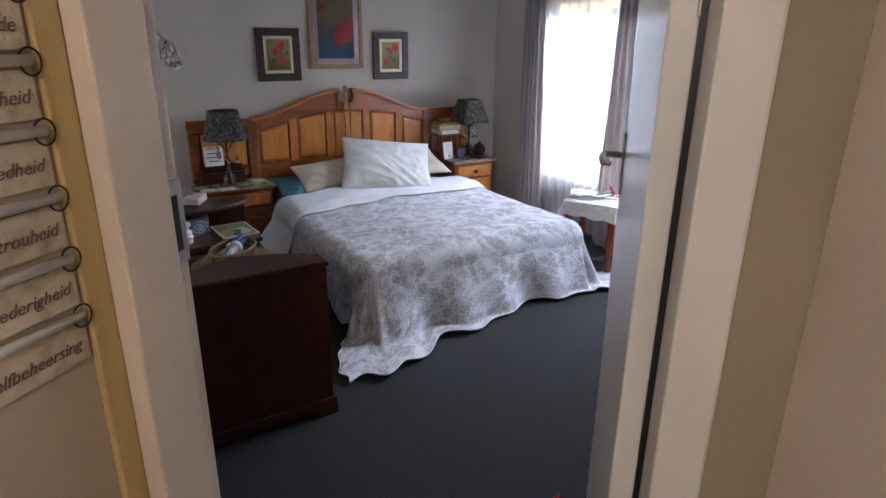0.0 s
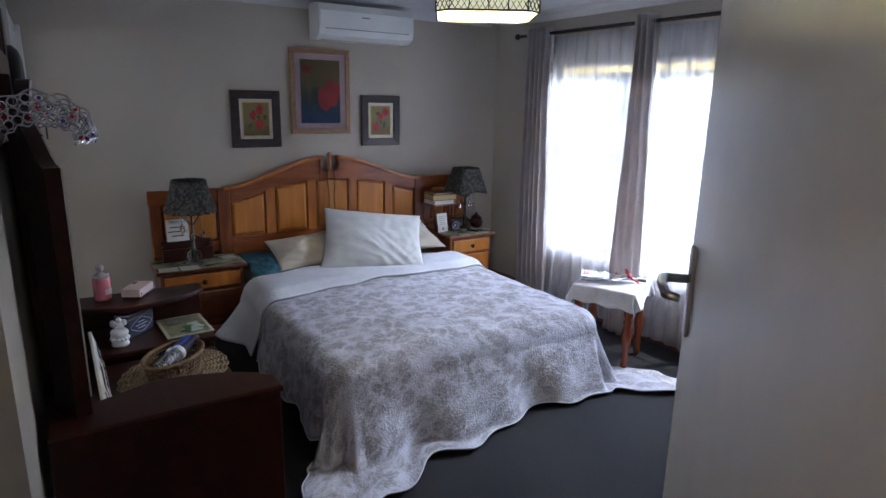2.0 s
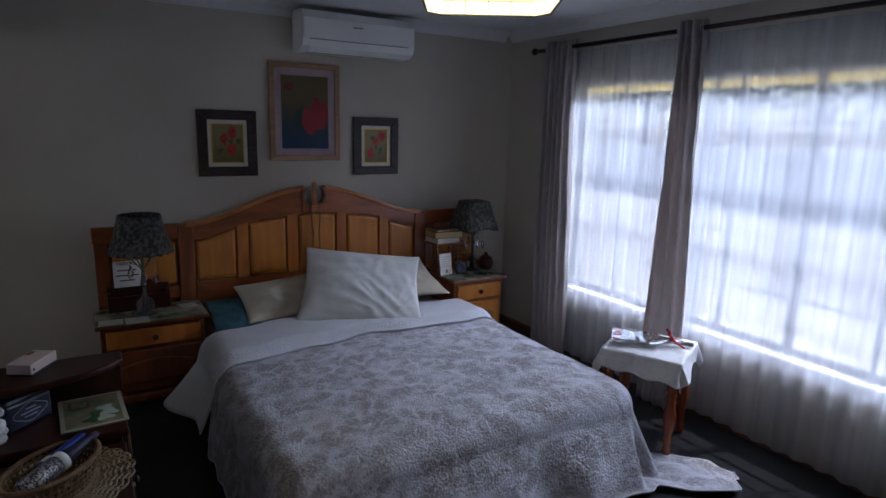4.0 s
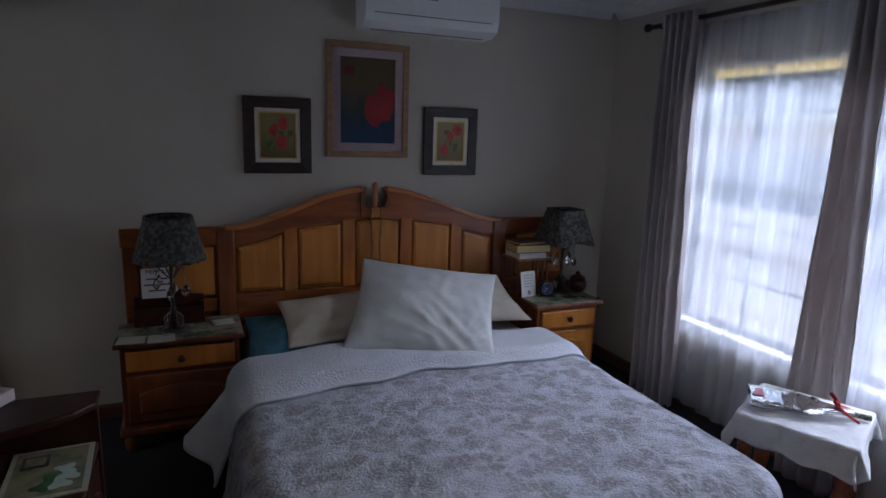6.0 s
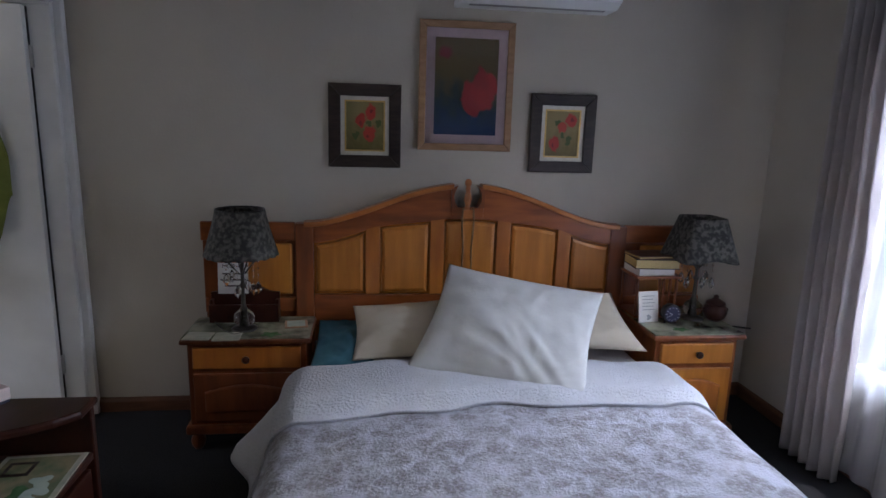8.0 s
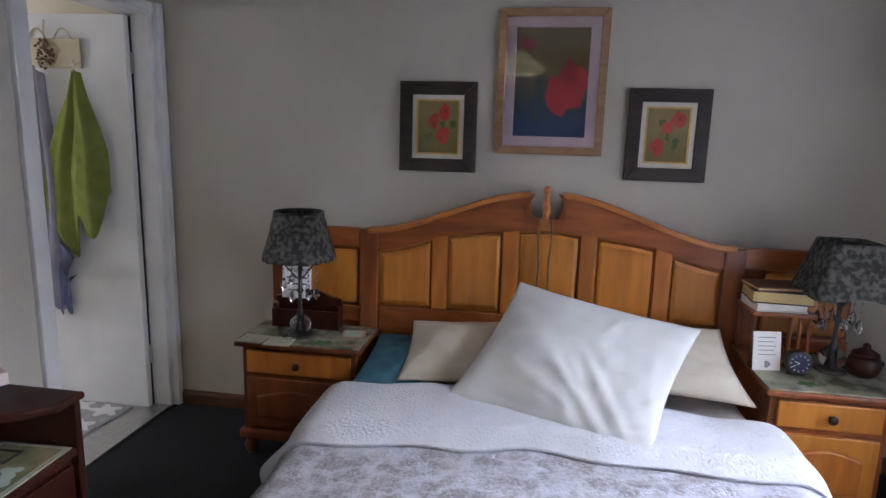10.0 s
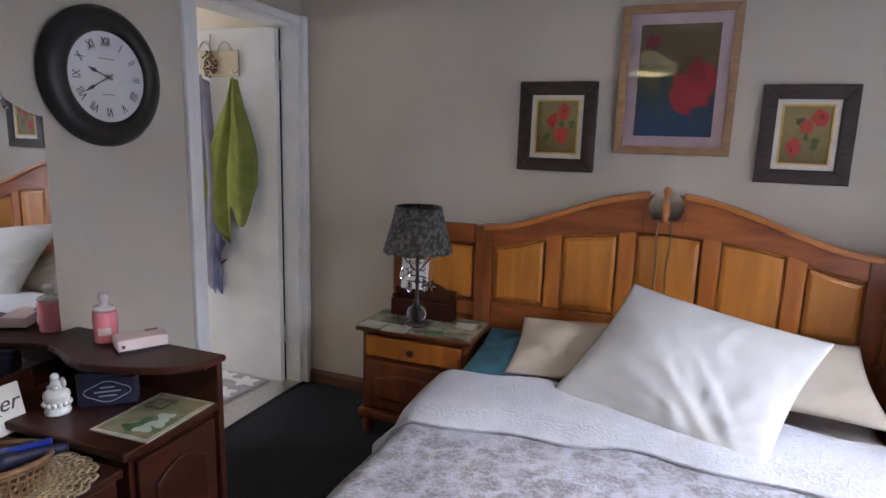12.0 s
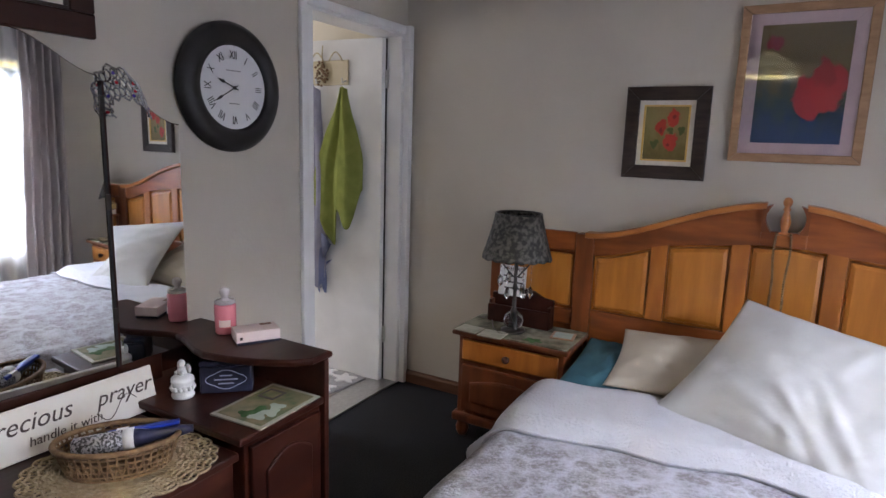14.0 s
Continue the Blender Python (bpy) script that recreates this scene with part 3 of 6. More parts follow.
wall("wall_north", [(0.82, NY, 0, EX + 0.2, NY + 0.15, 2.6)], "wall", "grey-beige painted plaster wall behind the bed")
wall("wall_west", [(0.82, 1.10, 0, 0.94, 1.85, 2.6), (0.86, 1.85, 0, WX, 4.2, 2.6), (0.86, 4.2, 2.065, WX, NY, 2.6), (0.86, 4.97, 0, WX, NY, 2.065)], "wall", "grey-beige plaster wall with the bathroom doorway")
wall("wall_east", [(EX, SY, 0, EX + 0.2, 1.75, 2.6), (EX, 1.75, 0, EX + 0.2, 4.23, 0.52), (EX, 1.75, 2.035, EX + 0.2, 4.23, 2.6), (EX, 4.23, 0, EX + 0.2, NY, 2.6)], "wall", "grey-beige plaster wall with a wide window")
wall("wall_south", [(1.72, SY - 0.15, 0, EX + 0.2, SY, 2.6)], "wall", "grey-beige painted plaster wall")
# the doorway stands across the corner: u runs along its wall, n into the room
DOOR = Matrix.Translation((0.985, 1.08, 0)) @ Matrix.Rotation(radians(-50), 4, "Z")
OPEN = 0.883
wall("wall_diagonal", [(OPEN + 0.045, -0.15, 0, 1.30, 0.02, 2.6), (-0.16, -0.15, 0, -0.045, 0.0, 2.6), (-0.045, -0.15, 2.08, OPEN + 0.045, 0.02, 2.6)], "hall_tan_shade", "tan plaster wall round the bedroom doorway, darkened for shade", DOOR)
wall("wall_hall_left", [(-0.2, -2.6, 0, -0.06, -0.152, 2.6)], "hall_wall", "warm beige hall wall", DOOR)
wall("wall_hall_right", [(1.03, -2.6, 0, 1.2, -0.152, 2.6)], "hall_pale_lit", "pale cream hall wall, lightened for the light on it", DOOR)
wall("wall_hall_end", [(-0.2, -2.75, 0, 1.2, -2.602, 2.6)], "hall_wall", "warm beige wall at the hall's end", DOOR)
solid("trim", box(-0.062, -0.205, 0, -0.0475, -0.1515, CZ, bevel=0.004, m=DOOR), "hall_yellow", "ochre plaster strip in the hall corner", "trim", "structure")
solid("floor", box(-1.6, -2.2, -0.12, EX + 0.2, NY + 0.15, 0.0), "carpet", "charcoal fitted carpet", "floor", "structure")
solid("ceiling", box(-1.6, -2.4, CZ, EX + 0.2, NY + 0.15, CZ + 0.1), "ceiling", "white painted ceiling", "ceiling", "structure")

# coving under the ceiling
cove = [(0, 0), (0.07, 0), (0.055, -0.02), (0.03, -0.035), (0.014, -0.06), (0, -0.075)]
solid("cornice_north", prism([(NY - a, CZ + b) for a, b in cove], (WX + 0.07, EX - 0.07), "x"), "ceiling", "white coved cornice", "cornice", "structure")
solid("cornice_west", prism([(WX + a, CZ + b) for a, b in cove], (1.85, NY), "y"), "ceiling", "white coved cornice", "cornice", "structure")
solid("cornice_east", prism([(EX - a, CZ + b) for a, b in cove], (SY, NY), "y"), "ceiling", "white coved cornice", "cornice", "structure")

# wooden skirting
skirt = [(0, 0), (0.018, 0), (0.018, 0.055), (0.012, 0.07), (0, 0.075)]
solid("baseboard_north", prism([(NY - a, b) for a, b in skirt], (WX + 0.02, EX), "x"), "skirt_wood", "brown varnished wooden skirting", "skirting", "structure")
solid("baseboard_west", prism([(WX + a, b) for a, b in skirt], (1.85, 4.12), "y"), "skirt_wood", "brown varnished wooden skirting", "skirting", "structure")
solid("baseboard_east", prism([(EX - a, b) for a, b in skirt], (SY, NY - 0.02), "y"), "skirt_wood", "brown varnished wooden skirting", "skirting", "structure")


# bathroom door: frame in the wall, the leaf swung into the bathroom
def bathroom_door():
    d = thing("door_1", "white painted bathroom door, standing open inwards", "door", kind="structure")
    part("door_frame", box(0.85, 4.925, 0, 1.025, 4.985, 2.09, bevel=0.006), "white_gloss", d)
    part("door_frame", box(0.85, 4.135, 0, 1.025, 4.21, 2.09, bevel=0.006), "white_gloss", d)
    part("door_frame", box(0.85, 4.21, 2.03, 1.025, 4.925, 2.09, bevel=0.006), "white_gloss", d)
    part("architrave", box(1.0101, 4.955, 0, 1.06, 4.997, 2.088, bevel=0.005), "white_gloss", d)
    part("architrave", box(1.0101, 4.125, 0, 1.034, 4.165, 2.088, bevel=0.005), "white_gloss", d)
    part("architrave", box(1.0101, 4.165, 2.045, 1.034, 4.955, 2.088, bevel=0.005), "white_gloss", d)
    m = Matrix.Translation((0.93, 4.897, 0)) @ Matrix.Rotation(radians(184), 4, "Z")
    leaf = part("door_leaf", box(0.003, -0.02, 0.012, 0.70, 0.02, 2.02, bevel=0.004, m=m), "white_gloss", d)
    # the gap's shade, made as a thin black strip
    part("hinge_gap_shade", box(0.905, 4.9175, 0.012, 0.93, 4.9245, 2.02), "black", d)
    for z in (0.25, 1.75):
        part("hinge", box(0.928, 4.905, z, 0.94, 4.9235, z + 0.1, bevel=0.002), "steel", leaf)
    return d


bathroom_door()
solid("threshold", box(0.84, 4.21, 0.0, 1.025, 4.925, 0.012, bevel=0.003), "steel", "metal carpet strip in the bathroom doorway", "threshold", "structure")


# bedroom door: frame across the corner, the leaf swung into the room
def bedroom_door():
    d = thing("door_2", "white gloss bedroom door, standing open into the room", "door", kind="structure")
    for u0, u1, s in ((-0.046, 0.0, 1), (OPEN, OPEN + 0.066, -1)):
        jamb = part("door_frame", box(u0, -0.158, 0, u1, -0.03, 2.08, bevel=0.005, m=DOOR), "left_jamb_cream" if s > 0 else "frame_paint", d)
        part("door_rebate", box(u0, -0.03, 0, u1 - s * 0.012 if s > 0 else u1, 0.005 if s > 0 else 0.028, 2.08, bevel=0.004, m=DOOR), "left_jamb_cream" if s > 0 else "frame_paint", d)
    part("door_frame", box(-0.046, -0.158, 2.04, OPEN + 0.066, 0.026, 2.1, bevel=0.005, m=DOOR), "frame_paint", d)
    strike = part("strike_plate", box(-0.014, -0.034, 1.25, -0.009, 0.008, 1.415, bevel=0.002, m=DOOR), "steel", d, "steel strike plate with a dark slot")
    part("latch_slot", box(-0.0092, -0.026, 1.275, -0.0078, -0.008, 1.385, m=DOOR), "black", strike)
    h = DOOR @ Matrix.Translation((OPEN - 0.008, 0.006, 0)) @ Matrix.Rotation(radians(93.0), 4, "Z")
    leaf = part("door_leaf", box(0.0, 0.0, 0.012, 0.93, 0.042, 2.03, bevel=0.004, m=h), "white_gloss", d)
    for z in (0.3, 1.7):
        part("hinge", box(-0.008, -0.004, z, 0.004, 0.006, z + 0.1, bevel=0.002, m=h), "steel", leaf)
    # black fill in the hinge gap, standing for the shade there
    part("jamb_gap_shade", box(OPEN - 0.010, -0.004, 0.01, OPEN + 0.001, 0.03, 2.03, m=DOOR), "black", d)
    for side, y0, y1 in ((1, 0.042, 0.05), (-1, -0.008, 0.0)):
        plate = part("handle_plate", box(0.860, y0, 1.245, 0.897, y1, 1.425, bevel=0.003, m=h), "steel", leaf, "worn steel lever handle plate")
        y = y1 if side > 0 else y0
        bm = tube([h @ Vector(p) for p in ((0.880, y, 1.36), (0.880, y + side * 0.035, 1.36), (0.873, y + side * 0.048, 1.36), (0.838, y + side * 0.054, 1.36), (0.778, y + side * 0.052, 1.356), (0.770, y + side * 0.03, 1.352))], [0.009, 0.009, 0.011, 0.01, 0.009, 0.007], 10)
        part("lever", bm, "steel", leaf, smooth=True)
    part("lock_case", box(0.928, 0.008, 1.24, 0.933, 0.034, 1.43, m=h), "steel", leaf)
    return d


bedroom_door()


# window: steel frame with small panes
def window():
    w = thing("window_1", "white steel window with small panes", "window", kind="structure")
    y0, y1, z0, z1 = 1.75, 4.23, 0.52, 2.035
    x0, x1 = EX + 0.07, EX + 0.11
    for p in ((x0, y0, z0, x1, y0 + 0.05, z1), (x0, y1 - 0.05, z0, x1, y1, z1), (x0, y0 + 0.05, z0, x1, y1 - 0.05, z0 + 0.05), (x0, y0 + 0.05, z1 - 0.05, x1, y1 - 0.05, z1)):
        part("window_frame", box(*p, bevel=0.004), "bar_backlit", w)
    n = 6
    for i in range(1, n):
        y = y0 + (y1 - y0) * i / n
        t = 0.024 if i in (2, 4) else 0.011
        part("mullion", box(x0 + 0.005, y - t, z0 + 0.05, x1 - 0.005, y + t, z1 - 0.05, bevel=0.003), "bar_backlit", w)
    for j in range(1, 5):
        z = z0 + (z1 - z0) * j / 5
        part("glazing_bar", box(x0 + 0.009, y0 + 0.05, z - 0.011, x1 - 0.009, y1 - 0.05, z + 0.011, bevel=0.003), "bar_backlit", w)
    for i in range(n):
        ya, yb = y0 + (y1 - y0) * i / n + 0.012, y0 + (y1 - y0) * (i + 1) / n - 0.012
        g = part("pane", box(EX + 0.088, ya, z0 + 0.03, EX + 0.092, yb, z1 - 0.03), "pane", w)
        g.visible_shadow = False
    # added roll and strip imitate the yellow sunlit band below the lintel
    part("sunlit_band_roll", tube([(EX + 0.045, y0 + 0.03, z1 - 0.045), (EX + 0.045, y1 - 0.03, z1 - 0.045)], 0.024, 14), "liner", w, "cream roll added for the sunlit band", smooth=True)
    part("sunlit_band_strip", box(EX + 0.064, y0 + 0.03, z1 - 0.115, EX + 0.067, y1 - 0.03, z1 - 0.05), "sun_strip", w, "cream translucent strip added for the sunlit band")
    part("window_sill", box(EX - 0.02, y0, z0 - 0.03, EX + 0.07, y1, z0 + 0.004, bevel=0.006), "white_gloss", w)
    part("window_catch", box(x0 - 0.02, 3.3, 1.2, x0, 3.32, 1.32, bevel=0.004), "steel", w)
    return w


window()

# ---- the bathroom ----
wall("wall_bath_north", [(-1.5, 5.02, 0, 0.86, 5.15, 2.6)], "cream_tile", "cream bathroom wall")
wall("wall_bath_south", [(-1.5, 3.0, 0, 0.86, 3.12, 2.6)], "cream_tile", "cream bathroom wall")
# the opening is assumed, cut here for the bathroom's added lamp
wall("wall_bath_west", [(-1.6, 3.0, 0, -1.45, 3.5, 2.6), (-1.6, 4.3, 0, -1.45, 5.15, 2.6), (-1.6, 3.5, 0, -1.45, 4.3, 1.2), (-1.6, 3.5, 2.0, -1.45, 4.3, 2.6)], "cream_tile", "cream bathroom wall with an added, unseen window opening")


def bath_floor():
    f = solid("floor_bathroom", box(-1.5, 3.12, 0.001, 0.84, 5.02, 0.004), "grout", "grouted beige tile floor", "floor", "structure")
    size = 0.3
    data = None
    for i in range(8):
        for j in range(7):
            x, y = 0.83 - size * (i + 1), 5.01 - size * (j + 1)
            if y < 3.1:
                continue
            if data is None:
                o = part("tile", box(0.003, 0.003, 0, size - 0.003, size - 0.003, 0.006, bevel=0.0015, segs=1), "tile", f)
                data = o.data
            else:
                o = new("tile", data)
                o.parent = f
            o.location = (x, y, 0.003)


def bath_mat():
    b = thing("bath_mat", "grey bath mat with a raised white pattern on the tiles", "bath mat", (0.56, 4.52, 0.01), -6)
    part("pile", box(-0.26, -0.36, 0, 0.26, 0.36, 0.014, bevel=0.006), "bath_mat", b)
    for i in range(3):
        for j in range(4):
            x, y, s = -0.17 + 0.17 * i, -0.26 + 0.175 * j, 0.055
            pts = []
            for k in range(20):
                a = 2 * math.pi * k / 20
                r = s * (1 + 0.35 * math.cos(5 * a + i))
                pts.append((x + 1.25 * r * math.cos(a), y + r * math.sin(a)))
            part("motif", prism(pts, (0.0135, 0.019), "z"), "bath_mat_white", b)
    return b


bath_mat()


def draped(name, label, cat, material, x, y, ztop, zbot, w_top, w_bot, depth, seed, notch=0.0):
    """Cloth that hangs from one hook: narrow and gathered above, wider below, with deep folds. It faces -y."""
    def f(u, v):
        z = ztop + (zbot - ztop) * v
        w = w_top + (w_bot - w_top) * ease(0, 0.55, v) - 0.12 * w_bot * ease(0.75, 1, v)
        a = (u - 0.5)
        ph = 14 * u + seed + 1.6 * math.sin(3 * v + seed)
        amp = depth * (0.35 + 0.65 * ease(0, 0.3, v))
        edge = notch * math.sin(9 * u + seed) * ease(0.6, 1, v)
        return (x + a * w + 0.012 * nz(5 * u, 4 * v, seed), y - 0.012 - amp * (0.5 + 0.5 * math.sin(ph)) - 0.03 * (1 - 4 * a * a), z + edge - 0.14 * abs(a) * (1 - v) * 0.6)
    bm = sheet(44, 40, f, 0.006)
    return solid(name, bm, material, label, cat, smooth=True)


# the hook board and the towels on the back of the bathroom door
def hook_board():
    h = thing("hook_rack", "cream hook board with dried flowers on the white door", "hook rack")
    y = 4.855
    part("board", box(0.43, y - 0.012, 1.765, 0.712, y, 1.905, bevel=0.004), "cream_wood", h)
    for s in (-1, 1):
        pts = [(0.555 + s * (0.02 + 0.10 * t), y - 0.016, 1.90 + 0.05 * math.sin(math.pi * t)) for t in (i / 10 for i in range(11))]
        part("wire_scroll", tube(pts, 0.004, 6), "cream_wood", h, smooth=True)
    part("wire_scroll", tube([(0.53, y - 0.016, 1.88), (0.525, y - 0.018, 1.93), (0.53, y - 0.016, 1.99)], 0.004, 6), "cream_wood", h, smooth=True)
    bm = None
    rng = random.Random(4)
    for i in range(60):
        a, r = rng.random() * 6.28, 0.05 * math.sqrt(rng.random())
        bm = ball((0.525 + r * math.cos(a), y - 0.02 - 0.012 * rng.random(), 1.83 + 1.4 * r * math.sin(a)), 0.007, bm, 6)
    part("flower_spray", bm, "wicker", h, "brown dried flower spray")
    for x in (0.505, 0.70):
        part("hook", tube([(x, y - 0.01, 1.79), (x, y - 0.045, 1.775), (x, y - 0.05, 1.80)], 0.005, 6), "steel", h)


hook_board()


def green_towel():
    """A towel hung by its middle: gathered at the hook, with deep folds and two hanging points below."""
    def f(u, v):
        low = 1.07 - 0.24 * ease(0.0, 0.42, u) + 0.22 * ease(0.42, 0.55, u) - 0.11 * ease(0.55, 0.78, u) + 0.23 * ease(0.80, 1.0, u)
        z = 1.755 + (low - 1.755) * v - 0.03 * abs(u - 0.5) * (1 - v)
        k = ease(0.0, 1.0, (1.755 - z) / 0.62)
        left, right = 0.700 - 0.205 * k ** 0.7, 0.725 + 0.105 * ease(0.0, 0.45, 1.755 - z)
        x = left + (right - left) * u + 0.008 * nz(4 * u, 5 * v, 1.0)
        fold = math.sin(10 * u + 0.9 * math.sin(2.5 * v)) + 0.3 * math.sin(23 * u + 2.0)
        return (x, 4.815 - 0.022 * (0.4 + 0.6 * ease(0, 0.4, v)) * fold - 0.025 * math.sin(math.pi * u), z)
    return solid("towel", sheet(56, 44, f, 0.006), "green_towel", "lime green bath towel hanging from a hook on the white door", "towel", smooth=True)


green_towel()
draped("dressing_gown", "lilac-grey dressing gown hanging on the bathroom door", "dressing gown", "grey_robe", 0.49, 4.842, 1.775, 0.60, 0.05, 0.17, 0.03, 4.0, 0.05)
draped("robe_belt", "blue-grey cloth belt hanging below the gown", "belt", "blue_robe", 0.535, 4.846, 1.12, 0.55, 0.03, 0.05, 0.012, 2.2, 0.03)


# ---- outside the window ----
solid("ground", box(EX + 0.2, -60, -0.35, 130, 60, -0.25), "paving", "sunlit pale paving outside the window", "ground", "structure")
solid("garden_wall", box(17.0, -30, -0.25, 17.2, 45, 1.25, bevel=0.02), "garden_wall", "pale plastered garden wall in sunlight", "garden wall", "structure")


def tree(x, y, h, r, seed):
    t = thing("tree", "leafy garden tree behind the pale wall", "tree", (x, y, -0.25), group="garden trees")
    rng = random.Random(seed)
    bm = tube([(0, 0, 0), (0.05, 0.03, h * 0.3), (-0.04, 0.05, h * 0.62)], [0.16, 0.12, 0.07], 8)
    for k in range(6):
        a = k * 1.05 + rng.random()
        bm = tube([(0, 0.03, h * (0.32 + 0.05 * k)), (0.5 * r * math.cos(a), 0.5 * r * math.sin(a), h * (0.5 + 0.05 * k)), (0.85 * r * math.cos(a), 0.85 * r * math.sin(a), h * (0.62 + 0.05 * k))], [0.06, 0.04, 0.015], 6, bm)
    part("trunk", bm, "bark", t)
    verts, faces = [], []
    for k in range(2600):
        v = Vector((rng.gauss(0, 1), rng.gauss(0, 1), rng.gauss(0, 1))).normalized() * (rng.random() ** 0.4)
        lump = 0.75 + 0.45 * nz(v.x * 2.2 + seed, v.y * 2.2, v.z * 2.2)
        c = Vector((v.x * r * lump, v.y * r * lump, h * 0.68 + v.z * r * 0.8 * lump))
        s = 0.13 + 0.1 * rng.random()
        a = Vector((rng.gauss(0, 1), rng.gauss(0, 1), rng.gauss(0, 0.6))).normalized()
        b = a.orthogonal().normalized()
        i = len(verts)
        verts += [c - s * a, c + 0.5 * s * b, c + s * a, c - 0.5 * s * b]
        faces.append((i, i + 1, i + 2, i + 3))
    me = bpy.data.meshes.new("crown")
    me.from_pydata(verts, [], faces)
    me.materials.append(M["foliage"])
    cr = new("crown", me)
    cr.parent = t


for i, (x, y) in enumerate([(19.5, 8), (20.5, 13), (19.2, 3.5), (21.5, 18), (20.0, 23), (20.5, 29)]):
    tree(x, y, 6.6 + 0.6 * (i % 2), 3.6, i + 3)


# ---- the bed ----
BX0, BX1, BY0, BY1, BZ = 2.12, 3.86, 2.80, 4.84, 0.463


def drape(a, b, lift=0.0, seed=0.0, ztop=BZ, flare=0.10, gather=1.0, toe=0.0):
    """A point of cloth laid over the mattress: past its edges it rounds, hangs in folds, and lies out on the floor."""
    qx, qy = min(max(a, BX0 + 0.11), BX1 - 0.09), max(b, BY0 + 0.08)
    ox, oy = a - qx, b - qy
    d = math.hypot(ox, oy)
    z = ztop + lift + 0.014 * nz(2.2 * a + seed, 2.2 * b) + 0.006 * nz(6 * a, 6 * b + seed)
    z += 0.03 * (1 - ((qx - 2.99) / 0.87) ** 2) - 0.015
    if d < 1e-6:
        return Vector((a, b, z))
    w = Vector((ox / d, oy / d, 0))
    flare += toe * abs(w.y)
    along = (qy * 1.0 if abs(ox) > abs(oy) else qx) + 0.8 * math.atan2(oy, ox)
    r = 0.13
    if d < r * 1.57:
        t = d / r
        return Vector((qx, qy, z)) + w * r * math.sin(t) - Vector((0, 0, r * (1 - math.cos(t))))
    h = d - r * 1.57
    room = z - r - 0.018 - 0.006 * (1 + nz(4 * a, 4 * b))
    fold = (0.045 * math.sin(8.5 * along + seed) + 0.03 * math.sin(17 * along + 1.3 + 2 * seed)) * ease(0, 0.35, h) * gather
    if h <= room:
        out = r + flare * h + fold
        return Vector((qx, qy, z - r - h)) + w * out
    out = r + flare * room + fold + 0.92 * (h - room)
    return Vector((qx, qy, z - r - room + 0.012 * abs(math.sin(7 * along + 4 * h)) * ease(0, 0.08, h - room))) + w * out


def bed():
    b = thing("bed", "double bed with its base and mattress, half made", "bed")
    part("bed_base", box(BX0 + 0.11, BY0 + 0.1, 0.05, BX1 - 0.07, BY1, 0.22, bevel=0.015), "sheet", b)
    part("mattress", box(BX0 + 0.10, BY0 + 0.09, 0.222, BX1 - 0.06, BY1, 0.445, bevel=0.05, segs=4), "sheet", b, "mattress in a taupe fitted sheet", smooth=True)
    for x in (BX0 + 0.17, BX1 - 0.13):
        for y in (BY0 + 0.18, BY1 - 0.1):
            part("leg", lathe([(0.025, 0), (0.03, 0.05)], 12, m=Matrix.Translation((x, y, 0))), "black", b)
    return b


bed()


def fold_line(a):
    """Where the bedspread is turned back."""
    return 3.90 + 0.05 * ease(2.2, 2.7, a) + 0.008 * math.sin(9 * a)


def bedspread():
    q = thing("bedspread", "grey floral quilted bedspread, turned back, trailing onto the carpet", "bedspread")

    def f(u, v):
        mid = BX0 + (BX1 - BX0) * u
        foot = 2.36 - 0.29 * ease(3.15, 2.2, mid) - 0.22 * ease(3.3, 3.8, mid) + 0.15 * ease(0.93, 1.0, u)
        ripple = 0.014 * math.sin(44 * u) * (1 - v) ** 8
        b = foot + (fold_line(mid) - foot) * v + ripple
        left = BX0 - 0.32 - 0.16 * ease(2.9, 2.2, b)
        right = BX1 + 0.36 + 0.26 * ease(3.0, 2.4, b)
        a = left + (right - left) * u
        b = foot + (fold_line(a) - foot) * v + ripple
        a += 0.012 * math.sin(30 * b) * ((1 - u) ** 10 - u ** 10)
        return drape(a, b, 0.004, 0.4, flare=0.24, toe=0.18, gather=0.35 + 0.45 * ease(3.5, 2.8, b))
    bm = sheet(150, 120, f, 0.006, uv=lambda u, v: (2.6 * u, 1.8 * v))
    part("printed_side", bm, "quilt", q, "white quilted cotton with a grey floral print", smooth=True)
    part("hem", tube([f(i / 220, 0.0) + Vector((0, 0, 0.001)) for i in range(221)], 0.004, 6), "white_quilt", q, "white bound hem", smooth=True)
    part("hem", tube([f(0.0, i / 160) for i in range(161)], 0.004, 6), "white_quilt", q, smooth=True)
    l, r = BX0 - 0.29, BX1 + 0.30

    def g(u, v):
        a = l + (r - l) * u
        e0 = fold_line(a)
        e1 = 4.38 + 0.02 * math.sin(3.1 * a)
        b = e0 - 0.014 + 0.012 * math.sin(15 * a + 1) + (e1 - e0) * v
        p = drape(a, b, 0.013, 0.4, flare=0.45 + 0.5 * ease(3.95, 4.2, b), gather=0.3)
        p.z += 0.042 * ease(0.02, 0.25, v) * ease(1.0, 0.85, v) - 0.02 * ease(0.85, 1.0, v)
        return p
    part("turned_back_side", sheet(110, 44, g, 0.007), "white_quilt", q, "plain white quilted underside, turned back", smooth=True)
    part("hem", tube([g(i / 160, 0.0) + Vector((0, 0, 0.003)) for i in range(161)], 0.005, 6), "white_quilt", q, smooth=True)
    return q


bedspread()


